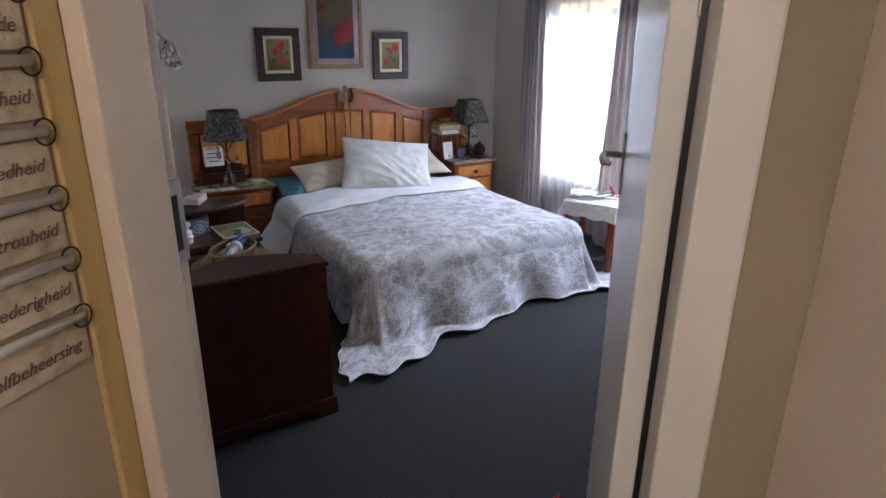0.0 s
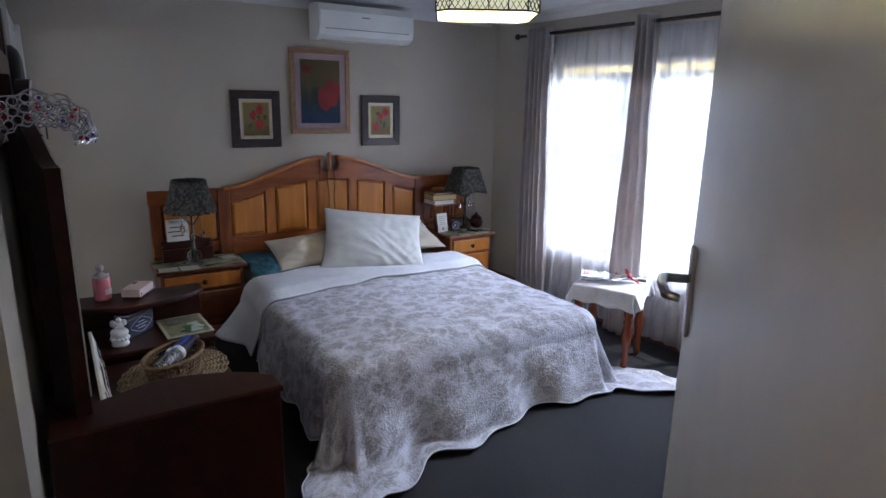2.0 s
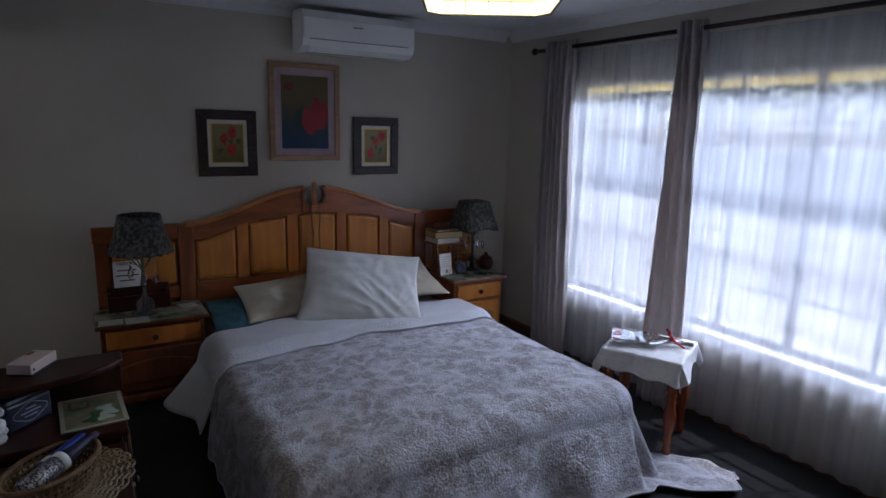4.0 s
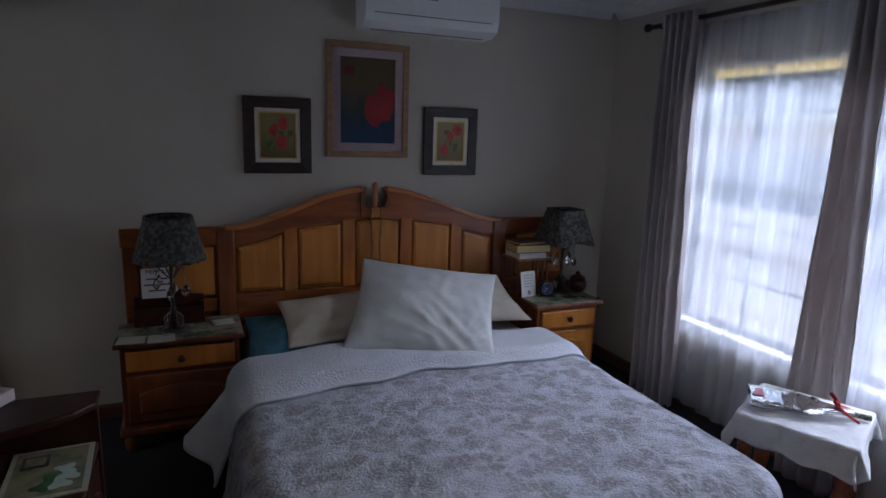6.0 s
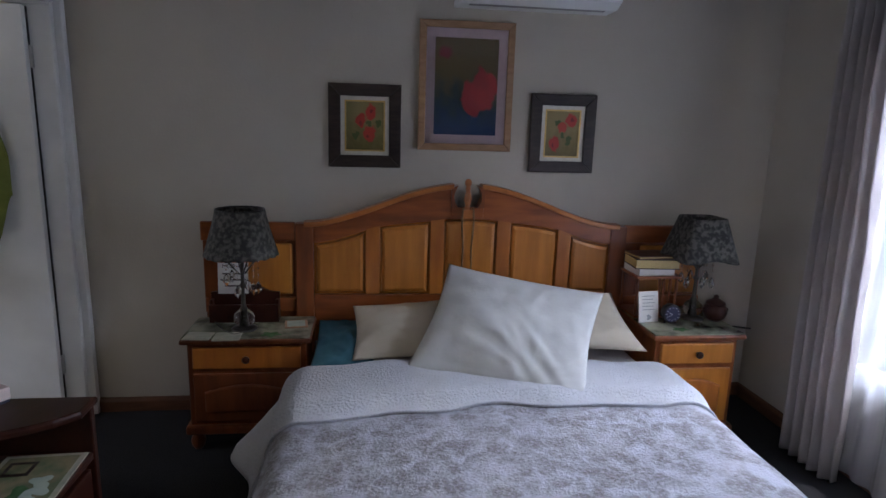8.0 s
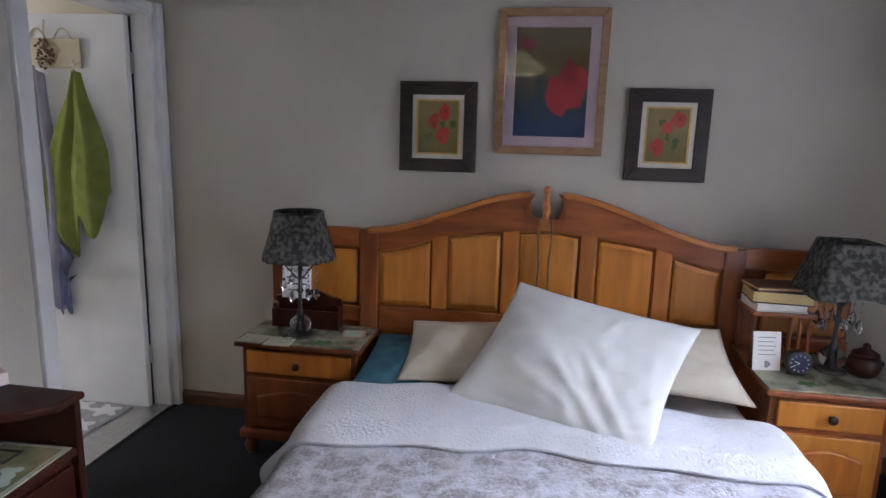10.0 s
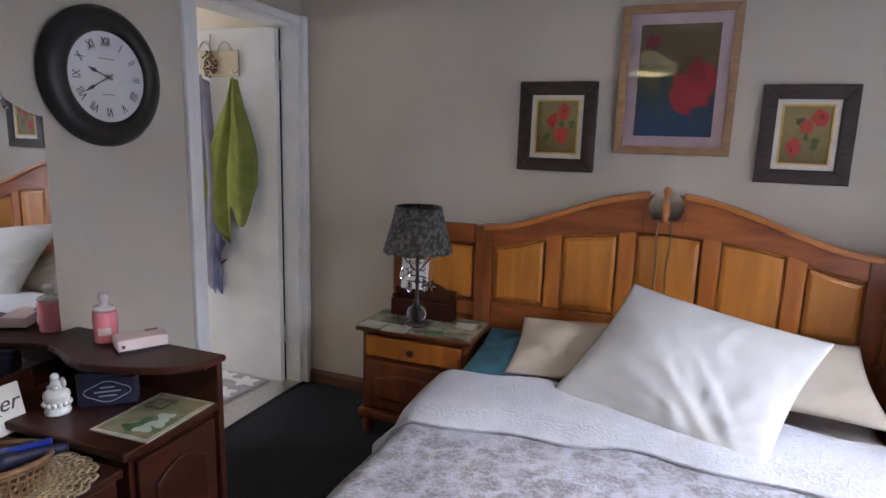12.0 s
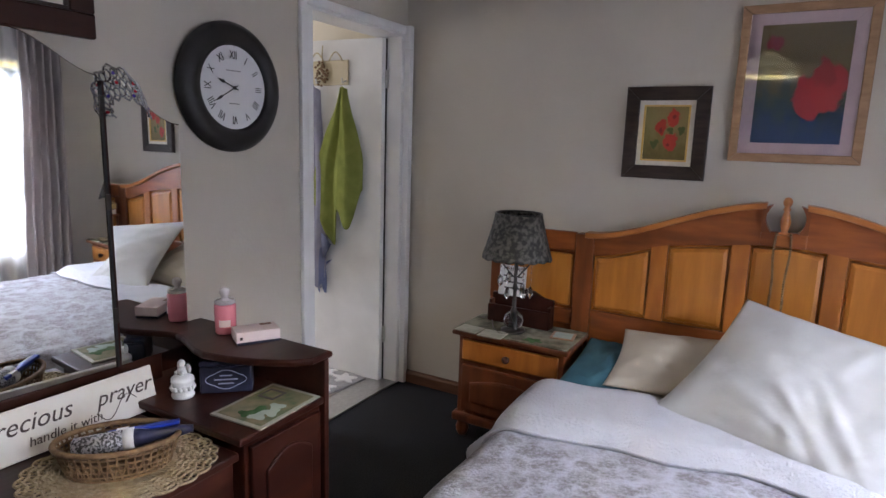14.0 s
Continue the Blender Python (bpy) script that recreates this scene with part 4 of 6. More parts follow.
def pillow(name, label, material, bl, br, tr, tl, fat, seed, crease=0.012, creases=()):
    bl, br, tr, tl = (Vector(p) for p in (bl, br, tr, tl))
    nrm = ((br - bl).cross(tl - bl)).normalized()
    own = bmesh.new()
    n = 60 if creases else 34
    rows = {}
    for s in (1, -1):
        for i in range(n + 1):
            for j in range(n + 1):
                u, v = i / n, j / n
                border = i in (0, n) or j in (0, n)
                if border and s == -1:
                    rows[s, i, j] = rows[1, i, j]
                    continue
                pinch = 0.035 * (math.sin(math.pi * u) * (1 if v > 0.5 else -1) * (2 * abs(v - 0.5)) ** 2)
                pin2 = 0.035 * (math.sin(math.pi * v) * (1 if u > 0.5 else -1) * (2 * abs(u - 0.5)) ** 2)
                uu, vv = u - pin2, v - pinch
                p = bl * (1 - uu) * (1 - vv) + br * uu * (1 - vv) + tr * uu * vv + tl * (1 - uu) * vv
                k = (math.sin(math.pi * u) * math.sin(math.pi * v)) ** 0.55 if not border else 0.0
                d0 = math.hypot(u - 0.72, v - 0.05)
                ang = math.atan2(v - 0.05, u - 0.72)
                wr = crease * (0.7 * nz(2.2 * u + seed, 2.2 * v, seed) + 0.45 * abs(nz(4 * ang + seed, 0.8 * d0, 3.0)) * ease(0.0, 0.2, d0) * ease(0.85, 0.35, d0) + 0.2 * nz(8 * u, 8 * v + seed)) * min(1, 3 * k)
                for (ua, va, ub, vb, depth) in creases:
                    du, dv = ub - ua, vb - va
                    t = max(0.0, min(1.0, ((u - ua) * du + (v - va) * dv) / (du * du + dv * dv)))
                    off = math.hypot(u - ua - t * du, v - va - t * dv)
                    wr += depth * math.sin(math.pi * min(1, t * 0.98 + 0.02)) ** 0.5 * (math.exp(-(off / 0.035) ** 2) - 0.7 * math.exp(-((off - 0.05) / 0.03) ** 2))
                rows[s, i, j] = own.verts.new(p + nrm * (s * fat * k + (wr if s > 0 else 0)))
    for s in (1, -1):
        for i in range(n):
            for j in range(n):
                q = [rows[s, i, j], rows[s, i + 1, j], rows[s, i + 1, j + 1], rows[s, i, j + 1]]
                own.faces.new(q if s > 0 else q[::-1])
    return solid(name, own, material, label, "pillow", smooth=True, group="pillows on the bed")


pillow("pillow", "large white continental pillow propped against the others", "linen", (2.63, 4.25, 0.52), (3.325, 3.945, 0.475), (3.585, 4.48, 0.785), (2.875, 4.755, 0.865), 0.075, 2.0, 0.03, [(0.90, 0.06, 0.50, 0.58, 0.0065), (0.78, 0.04, 0.42, 0.40, 0.006), (0.62, 0.05, 0.52, 0.24, 0.004), (0.60, 0.60, 0.64, 0.90, 0.004), (0.96, 0.30, 0.86, 0.70, 0.0035)])
pillow("pillow", "flat cream pillow behind the large white one", "cream_linen", (2.40, 4.40, 0.50), (2.97, 4.36, 0.53), (2.98, 4.77, 0.69), (2.395, 4.765, 0.645), 0.05, 5.0, 0.035)
pillow("pillow", "creased off-white pillow at the bed's far side", "cream_linen", (3.10, 4.44, 0.53), (3.785, 4.385, 0.525), (3.73, 4.74, 0.715), (3.05, 4.77, 0.72), 0.055, 8.0, 0.035)
pillow("pillow", "teal pillow tucked beside the headboard", "teal", (2.215, 4.36, 0.475), (2.50, 4.36, 0.48), (2.50, 4.82, 0.56), (2.225, 4.82, 0.555), 0.032, 3.0, 0.03)


# ---- the headboard ----
HC, HF, HB = 2.975, 4.868, 4.93


def crest(x):
    """Height of the headboard's top rail at x."""
    d = abs(x - HC)
    if d > 0.825:
        return 1.055
    return 1.055 + 0.205 * (0.5 + 0.5 * math.cos(math.pi * min(1.0, d / 0.80))) ** 0.84


def rail_top(x):
    """Height of the curved top of the panels."""
    return crest(x) - 0.122 - 0.07 * ease(0.55, 0.12, abs(x - HC))


def arched(x0, x1, z0, top, y0, y1, bevel, n=12):
    pts = [(x0, z0), (x1, z0)] + [(x1 + (x0 - x1) * i / n, top(x1 + (x0 - x1) * i / n)) for i in range(n + 1)]
    return prism(pts, (y0, y1), "y", bevel=bevel)


def headboard():
    h = thing("headboard", "honey pine and red-brown wooden headboard with a split arch", "headboard")
    part("back_panel", arched(2.15, 3.80, 0.42, lambda x: min(crest(x) - 0.05, 1.10 + 3.0 * max(0.0, abs(x - HC) - 0.06)), HF + 0.022, HB, 0, 110), "pine", h)
    for x0, x1 in ((2.15, HC - 0.072), (HC + 0.072, 3.80)):
        n = 26
        xs = [x0 + (x1 - x0) * i / n for i in range(n + 1)]
        pts = [(x, rail_top(x) + 0.012) for x in xs] + [(x, crest(x) - 0.02) for x in reversed(xs)]
        part("top_rail", prism(pts, (HF, HF + 0.03), "y", bevel=0.003), "kiaat_x", h)
        pts = [(x, crest(x) - 0.026) for x in xs] + [(x, crest(x)) for x in reversed(xs)]
        part("crest_moulding", prism(pts, (HF - 0.02, HB), "y", bevel=0.006), "crest_wood", h)
    # the round gap at the arch's middle
    for s in (-1, 1):
        arc = [(HC + s * (0.05 + 0.022 * math.sin(math.pi * t)), 1.135 + 0.115 * t) for t in (i / 10 for i in range(11))]
        pts = arc + [(HC + s * 0.085, 1.238), (HC + s * 0.085, 1.135)]
        part("scroll_end", prism(pts, (HF - 0.018, HB - 0.01), "y"), "kiaat", h)
    edges = [2.15, 2.485, 2.815, 3.165, 3.495, 3.80]
    for i, (x0, x1) in enumerate(zip(edges, edges[1:])):
        a, b = x0 + (0.05 if i else 0.055), x1 - (0.035 if i < 4 else 0.05)
        part("raised_panel", arched(a, b, 0.685, rail_top, HF + 0.001, HF + 0.026, 0.021), "pine", h)
    for x in edges[1:-1]:
        part("stile", arched(x - 0.03, x + 0.045, 0.6755, lambda q: rail_top(q) + 0.02, HF, HF + 0.03, 0.005), "stile_wood", h)
    for x in (2.15, 3.80):
        part("post", box(x - 0.045, HF - 0.008, 0.05, x + 0.045, HB, 1.045, bevel=0.006), "kiaat", h)
    part("cross_rail", box(HC - 0.085, HF - 0.004, 1.075, HC + 0.085, HF + 0.03, 1.138, bevel=0.004), "kiaat_x", h)
    part("finial_block", box(HC - 0.024, HF - 0.028, 1.082, HC + 0.024, HF - 0.0045, 1.128, bevel=0.003), "crest_wood", h)
    part("bottom_rail", box(2.195, HF, 0.50, 3.755, HF + 0.03, 0.675, bevel=0.006), "kiaat_x", h)
    for x0, x1 in ((1.655, 2.105), (3.845, 4.30)):
        part("wing_frame", box(x0, HF + 0.02, 0.05, x1, HB, 1.04, bevel=0.005), "kiaat", h)
        part("wing_rail", box(x0 - 0.008, HF - 0.002, 0.955, x1, HF + 0.03, 1.05, bevel=0.006), "kiaat_x", h)
        part("wing_rail", box(x0, HF + 0.002, 0.585, x1, HF + 0.03, 0.66, bevel=0.006), "kiaat_x", h)
        part("wing_stile", box(x0, HF + 0.002, 0.66, x0 + 0.07, HF + 0.03, 0.955, bevel=0.005), "kiaat", h)
        part("raised_panel", box(x0 + 0.09, HF + 0.004, 0.675, x1 - 0.015, HF + 0.028, 0.94, bevel=0.012), "pine", h)
    fin = [(0.02, 1.1285), (0.022, 1.136), (0.012, 1.142), (0.015, 1.155), (0.02, 1.18), (0.015, 1.205), (0.010, 1.225), (0.015, 1.235), (0.010, 1.243), (0.017, 1.256), (0.018, 1.268), (0.012, 1.28), (0.003, 1.284)]
    part("finial", lathe(fin, 20, m=Matrix.Translation((HC, HF - 0.006, 0))), "crest_wood", h, "turned orange-brown finial", smooth=True)
    return h


headboard()


def beads():
    """A string of wooden beads hung over the finial."""
    pts = []
    for i in range(76):
        t = i / 75
        s = -1 if t < 0.5 else 1
        k = 1 - abs(2 * t - 1)
        pts.append((HC + s * (0.026 + 0.004 * math.sin(9 * k)) * (1 - 0.75 * k ** 6), HF - 0.036, 1.135 - 0.40 * k))
    bm = None
    for p in pts:
        bm = ball(p, 0.0062, bm, 6)
    solid("bead_string", bm, "wicker", "string of small brown beads over the headboard's finial", "bead string", smooth=True)


beads()


# ---- nightstands ----
def nightstand(x0, x1, y0, top, face, label):
    s = thing("nightstand", label, "nightstand", group="nightstands beside the bed")
    y1 = 4.855
    wood = "red_dark" if face != "pine" else "kiaat"
    part("body", box(x0 + 0.025, y0 + 0.035, 0.09, x1 - 0.025, y1, top - 0.03, bevel=0.006), wood, s)
    part("top", box(x0, y0, top - 0.03, x1, y1, top - 0.006, bevel=0.008), wood, s)
    part("plinth", box(x0 + 0.005, y0 + 0.01, 0.085, x1 - 0.005, y1, 0.13, bevel=0.012), wood, s)
    for x in (x0 + 0.05, x1 - 0.05):
        for y in (y0 + 0.055, y1 - 0.05):
            part("foot", lathe([(0.018, 0), (0.03, 0.02), (0.034, 0.045), (0.026, 0.07), (0.03, 0.09)], 14, m=Matrix.Translation((x, y, 0))), wood, s, smooth=True)
    d = part("drawer", box(x0 + 0.05, y0 + 0.018, top - 0.155, x1 - 0.05, y0 + 0.045, top - 0.05, bevel=0.007), "pine" if face == "pine" else "stile_wood", s)
    xm = (x0 + x1) / 2
    knob = [(0.009, 0), (0.008, 0.012), (0.017, 0.02), (0.018, 0.028), (0.01, 0.034)]
    part("knob", lathe(knob, 14, m=Matrix.Translation((xm, y0 + 0.02, top - 0.102)) @ Matrix.Rotation(radians(90), 4, "X")), "mahog", d, smooth=True)
    dz0, dz1 = 0.15, top - 0.18
    door = part("cabinet_door", box(x0 + 0.05, y0 + 0.02, dz0, x1 - 0.05, y0 + 0.045, dz1, bevel=0.005), face, s)
    pts = [(x0 + 0.10, dz0 + 0.05), (x1 - 0.10, dz0 + 0.05)] + [(x1 - 0.10 - (x1 - x0 - 0.20) * i / 12, dz1 - 0.085 + 0.035 * math.sin(math.pi * i / 12)) for i in range(13)]
    part("door_panel", prism(pts, (y0 + 0.008, y0 + 0.03), "y", bevel=0.009), wood if face != "pine" else "stile_wood", door)
    g = tagged(link("glass_top", box(x0 + 0.006, y0 + 0.006, top - 0.0055, x1 - 0.006, y1 - 0.006, top, bevel=0.0015), "table_glass"), "glass sheet over pressed leaves and cards on the nightstand", "glass top")
    return s


NL, NR = (1.62, 2.207, 4.525, 0.566), (3.812, 4.28, 4.38, 0.607)
nightstand(*NL, "red_dark", "red-brown wooden nightstand with a honey pine drawer")
nightstand(*NR, "pine", "wooden nightstand with honey pine drawer and door")


def drops(parent, n, r, z0, x, y, seed):
    rng = random.Random(seed)
    for i in range(n):
        a = 2 * math.pi * i / n + 0.4
        l = 0.07 + 0.06 * rng.random()
        px, py = x + r * math.cos(a), y + r * math.sin(a)
        bm = tube([(px, py, z0), (px, py, z0 - l)], 0.0012, 4)
        for k in range(4):
            bm = ball((px, py, z0 - l * k / 4), 0.005, bm, 6)
        bm = lathe([(0.001, -0.062), (0.017, -0.04), (0.012, -0.015), (0.001, 0)], 6, bm, Matrix.Translation((px, py, z0 - l)))
        part("crystal_drop", bm, "crystal", parent, smooth=False)


def lamp_stem(parent, x, y, z, h):
    prof = [(0.058, 0), (0.06, 0.008), (0.045, 0.014), (0.02, 0.02), (0.012, 0.05), (0.012, 0.085), (0.018, 0.10), (0.01, 0.12), (0.008, 0.2), (0.016, 0.215), (0.009, 0.23), (0.008, h)]
    part("stem", lathe(prof, 20, m=Matrix.Translation((x, y, z))), "dark_metal", parent, "dark metal and glass stem", smooth=True)
    part("glass_foot", lathe([(0.03, 0.022), (0.044, 0.035), (0.05, 0.055), (0.044, 0.078), (0.026, 0.095), (0.016, 0.10)], 16, m=Matrix.Translation((x, y, z))), "crystal", parent, smooth=True)
    for i in range(4):
        a = i * math.pi / 2 + 0.5
        pts = [(x + r * math.cos(a), y + r * math.sin(a), z + q) for r, q in ((0.01, 0.27), (0.045, 0.31), (0.066, 0.335), (0.072, 0.355))]
        part("arm", tube(pts, 0.004, 6), "dark_metal", parent, smooth=True)


def round_lamp():
    x, y, z = 1.885, 4.66, NL[3]
    t = thing("table_lamp", "table lamp with a round grey lace shade and crystal drops", "table lamp", group="bedside lamps")
    lamp_stem(t, x, y, z, 0.42)
    drops(t, 6, 0.072, z + 0.355, x, y, 2)

    def f(u, v):
        a = 2 * math.pi * u
        r = 0.108 + (0.165 - 0.108) * v ** 1.15
        k = 1 + 0.012 * math.cos(6 * a) * v + 0.01 * math.cos(17 * a) * v
        return (x + r * k * math.cos(a), y + r * k * math.sin(a), 1.142 - 0.21 * v - 0.007 * v * math.cos(9 * a) ** 2)
    part("shade", sheet(60, 14, f, 0.003), "lace", t, "dark grey lace lampshade", smooth=True)
    part("shade_ring", tube([(x + 0.109 * math.cos(a), y + 0.109 * math.sin(a), 1.142) for a in (2 * math.pi * i / 30 for i in range(31))], 0.004, 6), "black", t)
    part("flex", tube([(x + 0.05, y - 0.02, z + 0.006), (x - 0.03, y - 0.09, z + 0.005), (x - 0.09, y - 0.03, z + 0.005), (x - 0.16, y + 0.1, z + 0.005)], 0.003, 6), "dark_metal", t)
    return t


def square_lamp():
    x, y, z = 4.13, 4.63, NR[3]
    t = thing("table_lamp", "table lamp with a square grey lace shade and crystal drops", "table lamp", group="bedside lamps")
    lamp_stem(t, x, y, z, 0.42)
    drops(t, 6, 0.072, z + 0.355, x, y, 5)

    def f(u, v):
        a = 2 * math.pi * u + 0.35
        c, s = math.cos(a), math.sin(a)
        sq = (abs(c) ** 5 + abs(s) ** 5) ** -0.2
        r = (0.092 + (0.155 - 0.092) * v) * sq
        return (x + r * c, y + r * s, 1.135 - 0.215 * v + 0.02 * v * math.cos(2 * a) ** 2)
    part("shade", sheet(64, 14, f, 0.003), "lace", t, "dark grey lace lampshade", smooth=True)
    return t


round_lamp()
square_lamp()


# ---- things on the nightstands ----
def letter_rack():
    t = thing("letter_rack", "dark wooden letter rack against the headboard wing", "letter rack")
    z = NL[3]
    pts = [(1.70, z), (2.03, z), (2.03, z + 0.14), (1.98, z + 0.145), (1.93, z + 0.17), (1.86, z + 0.185), (1.78, z + 0.165), (1.74, z + 0.145), (1.70, z + 0.14)]
    part("back", prism(pts, (4.81, 4.83), "y", bevel=0.003), "mahog", t)
    part("front", box(1.70, 4.755, z, 2.03, 4.77, z + 0.09, bevel=0.003), "mahog", t)
    for x in (1.70, 2.015):
        part("side", box(x, 4.77, z, x + 0.015, 4.81, z + 0.11, bevel=0.002), "mahog", t)
    part("base", box(1.70, 4.77, z, 2.03, 4.81, z + 0.01), "mahog", t)


letter_rack()


def card():
    c = thing("card", "white printed card standing in the letter rack", "card")
    m = Matrix.Translation((1.812, 4.798, 0.785)) @ Matrix.Rotation(radians(-6), 4, "X")
    part("sheet", box(-0.072, -0.002, -0.08, 0.072, 0.002, 0.072, m=m), "paper", c)
    w = m @ Matrix.Translation((0, -0.0035, 0)) @ Matrix.Rotation(radians(90), 4, "X")
    lettering("MEER AS", 0.027, "ink", w @ Matrix.Translation((0, 0.055, 0)), c)
    for i, k in enumerate((0.1, 0.12, 0.08)):
        part("text_line", box(-k / 2, -0.004, 0.015 - 0.03 * i, k / 2, -0.0025, 0.022 - 0.03 * i, m=m), "ink", c)


card()


def flat_card(x, y, w, h, turn, z, material, label):
    c = thing("coaster", label, "coaster", (x, y, z), turn, group="cards and coasters on the nightstand")
    part("board", box(-w / 2, -h / 2, 0, w / 2, h / 2, 0.005, bevel=0.0015), material, c)
    part("picture", box(-w / 2 + 0.012, -h / 2 + 0.012, 0.005, w / 2 - 0.012, h / 2 - 0.012, 0.0062), "card_stock" if material == "card_stock" else "pale_print", c)


flat_card(2.12, 4.72, 0.11, 0.11, 8, NL[3], "oak_frame", "square wooden coaster on the nightstand")
flat_card(1.70, 4.56, 0.12, 0.10, -4, NL[3], "card_stock", "cream card on the nightstand glass")
flat_card(1.83, 4.55, 0.12, 0.11, 3, NL[3], "card_stock", "pale card on the nightstand glass")


def glass_print(x, y, r, z, seed):
    c = thing("pressed_leaf", "green pressed leaf on the nightstand glass", "leaf", (x, y, z))
    pts = [(r * (1 + 0.3 * math.cos(5 * a + seed)) * math.cos(a), 0.7 * r * (1 + 0.3 * math.cos(5 * a + seed)) * math.sin(a)) for a in (2 * math.pi * i / 24 for i in range(24))]
    part("blade", prism(pts, (0, 0.0015), "z"), "leaf_print", c)


glass_print(2.02, 4.58, 0.04, NL[3], 1)
glass_print(3.98, 4.46, 0.035, NR[3], 2)


def book(x, y, z, w, d, h, turn, cover, pages, label):
    b = thing("book", label, "book", (x, y, z), turn, group="stack of books on the nightstand")
    part("cover", box(-w / 2, -d / 2, 0, w / 2, d / 2, 0.004, bevel=0.001), cover, b)
    part("cover", box(-w / 2, -d / 2, h - 0.004, w / 2, d / 2, h, bevel=0.001), cover, b)
    part("spine", box(-w / 2, d / 2 - 0.004, 0.004, w / 2, d / 2, h - 0.004), cover, b)
    part("page_block", box(-w / 2 + 0.004, -d / 2 + 0.005, 0.004, w / 2 - 0.004, d / 2 - 0.004, h - 0.004), pages, b)


def book_shelf():
    s = thing("bedside_shelf", "small dark wooden stand with spindles on the nightstand", "stand")
    z = NR[3]
    part("top", box(3.82, 4.64, z + 0.205, 4.06, 4.85, z + 0.22, bevel=0.003), "kiaat_x", s)
    part("base", box(3.82, 4.64, z, 4.06, 4.85, z + 0.012, bevel=0.003), "kiaat_x", s)
    for x, y in ((3.835, 4.66), (4.045, 4.66), (3.835, 4.835), (4.045, 4.835), (4.01, 4.66), (3.975, 4.66)):
        part("spindle", lathe([(0.006, 0.012), (0.009, 0.05), (0.005, 0.1), (0.009, 0.15), (0.006, 0.205)], 10, m=Matrix.Translation((x, y, z))), "kiaat", s, smooth=True)


book_shelf()
book(3.93, 4.74, NR[3] + 0.22, 0.20, 0.17, 0.035, 3, "paper", "paper", "pale book at the bottom of the stack")
book(3.935, 4.735, NR[3] + 0.255, 0.23, 0.18, 0.05, -4, "book_dark", "book_gold", "thick dark book with gilt page edges")
book(3.92, 4.735, NR[3] + 0.305, 0.20, 0.16, 0.016, 6, "book_red", "book_gold", "thin brown book on top of the stack")


def note_stand():
    n = thing("note_card", "white note card in a thin frame on the nightstand", "note card")
    m = Matrix.Translation((3.872, 4.575, NR[3])) @ Matrix.Rotation(radians(8), 4, "Z") @ Matrix.Rotation(radians(-10), 4, "X")
    part("board", box(-0.055, 0, 0, 0.055, 0.006, 0.155, bevel=0.001, m=m), "paper", n)
    for i in range(5):
        part("text_line", box(-0.036, -0.001, 0.13 - 0.017 * i, 0.034 - 0.008 * (i % 2), 0.0, 0.133 - 0.017 * i, m=m), "grey_plastic", n)
    part("emblem", prism([(0.012 * math.cos(a) * (1 + 0.4 * math.cos(3 * a)), 0.025 + 0.014 * math.sin(a)) for a in (2 * math.pi * i / 14 for i in range(14))], (-0.001, 0.0), "y", m=m), "grey_plastic", n)


note_stand()


def alarm_clock():
    c = thing("alarm_clock", "small round black alarm clock with a pale ring", "alarm clock")
    m = Matrix.Translation((3.975, 4.555, NR[3] + 0.052)) @ Matrix.Rotation(radians(90), 4, "X")
    part("case", lathe([(0.03, -0.03), (0.046, -0.022), (0.048, 0.01), (0.044, 0.016)], 24, m=m), "black", c, smooth=True)
    part("face", lathe([(0.039, 0.0162), (0.039, 0.0172)], 24, m=m), "navy", c)
    for i in range(12):
        a = i * math.pi / 6
        part("hour_mark", box(-0.0012, 0.029, 0.0173, 0.0012, 0.036, 0.0182, m=m @ Matrix.Rotation(a, 4, "Z")), "dial", c)
    part("hour_hand", box(-0.0015, 0, 0.0175, 0.0015, 0.02, 0.0185, m=m @ Matrix.Rotation(radians(70), 4, "Z")), "dial", c)
    part("minute_hand", box(-0.001, 0, 0.0186, 0.001, 0.029, 0.0192, m=m @ Matrix.Rotation(radians(120), 4, "Z")), "dial", c)
    for x in (-0.028, 0.028):
        part("foot", lathe([(0.005, 0), (0.006, 0.013)], 8, m=Matrix.Translation((3.975 + x, 4.56, NR[3]))), "black", c)


alarm_clock()


def pot():
    p = thing("trinket_pot", "dark red-brown carved trinket pot", "pot")
    m = Matrix.Translation((4.235, 4.60, NR[3]))
    part("bowl", lathe([(0.03, 0), (0.05, 0.015), (0.06, 0.045), (0.056, 0.07), (0.045, 0.085)], 20, m=m), "mahog", p, smooth=True)
    part("lid", lathe([(0.05, 0.085), (0.046, 0.098), (0.02, 0.112), (0.012, 0.118), (0.014, 0.128), (0.004, 0.135)], 20, m=m), "mahog", p, smooth=True)
    for s in (-1, 1):
        part("ear", ball((4.235 + s * 0.058, 4.60, NR[3] + 0.055), 0.014, None, 8), "mahog", p, smooth=True)


pot()
solid("cable", tube([(4.30, 4.84, 0.40), (4.45, 4.95, 0.41), (4.6, 4.97, 0.44), (4.66, 4.90, 0.45)], 0.005, 6), "black", "thin black cable along the wall", "cable")


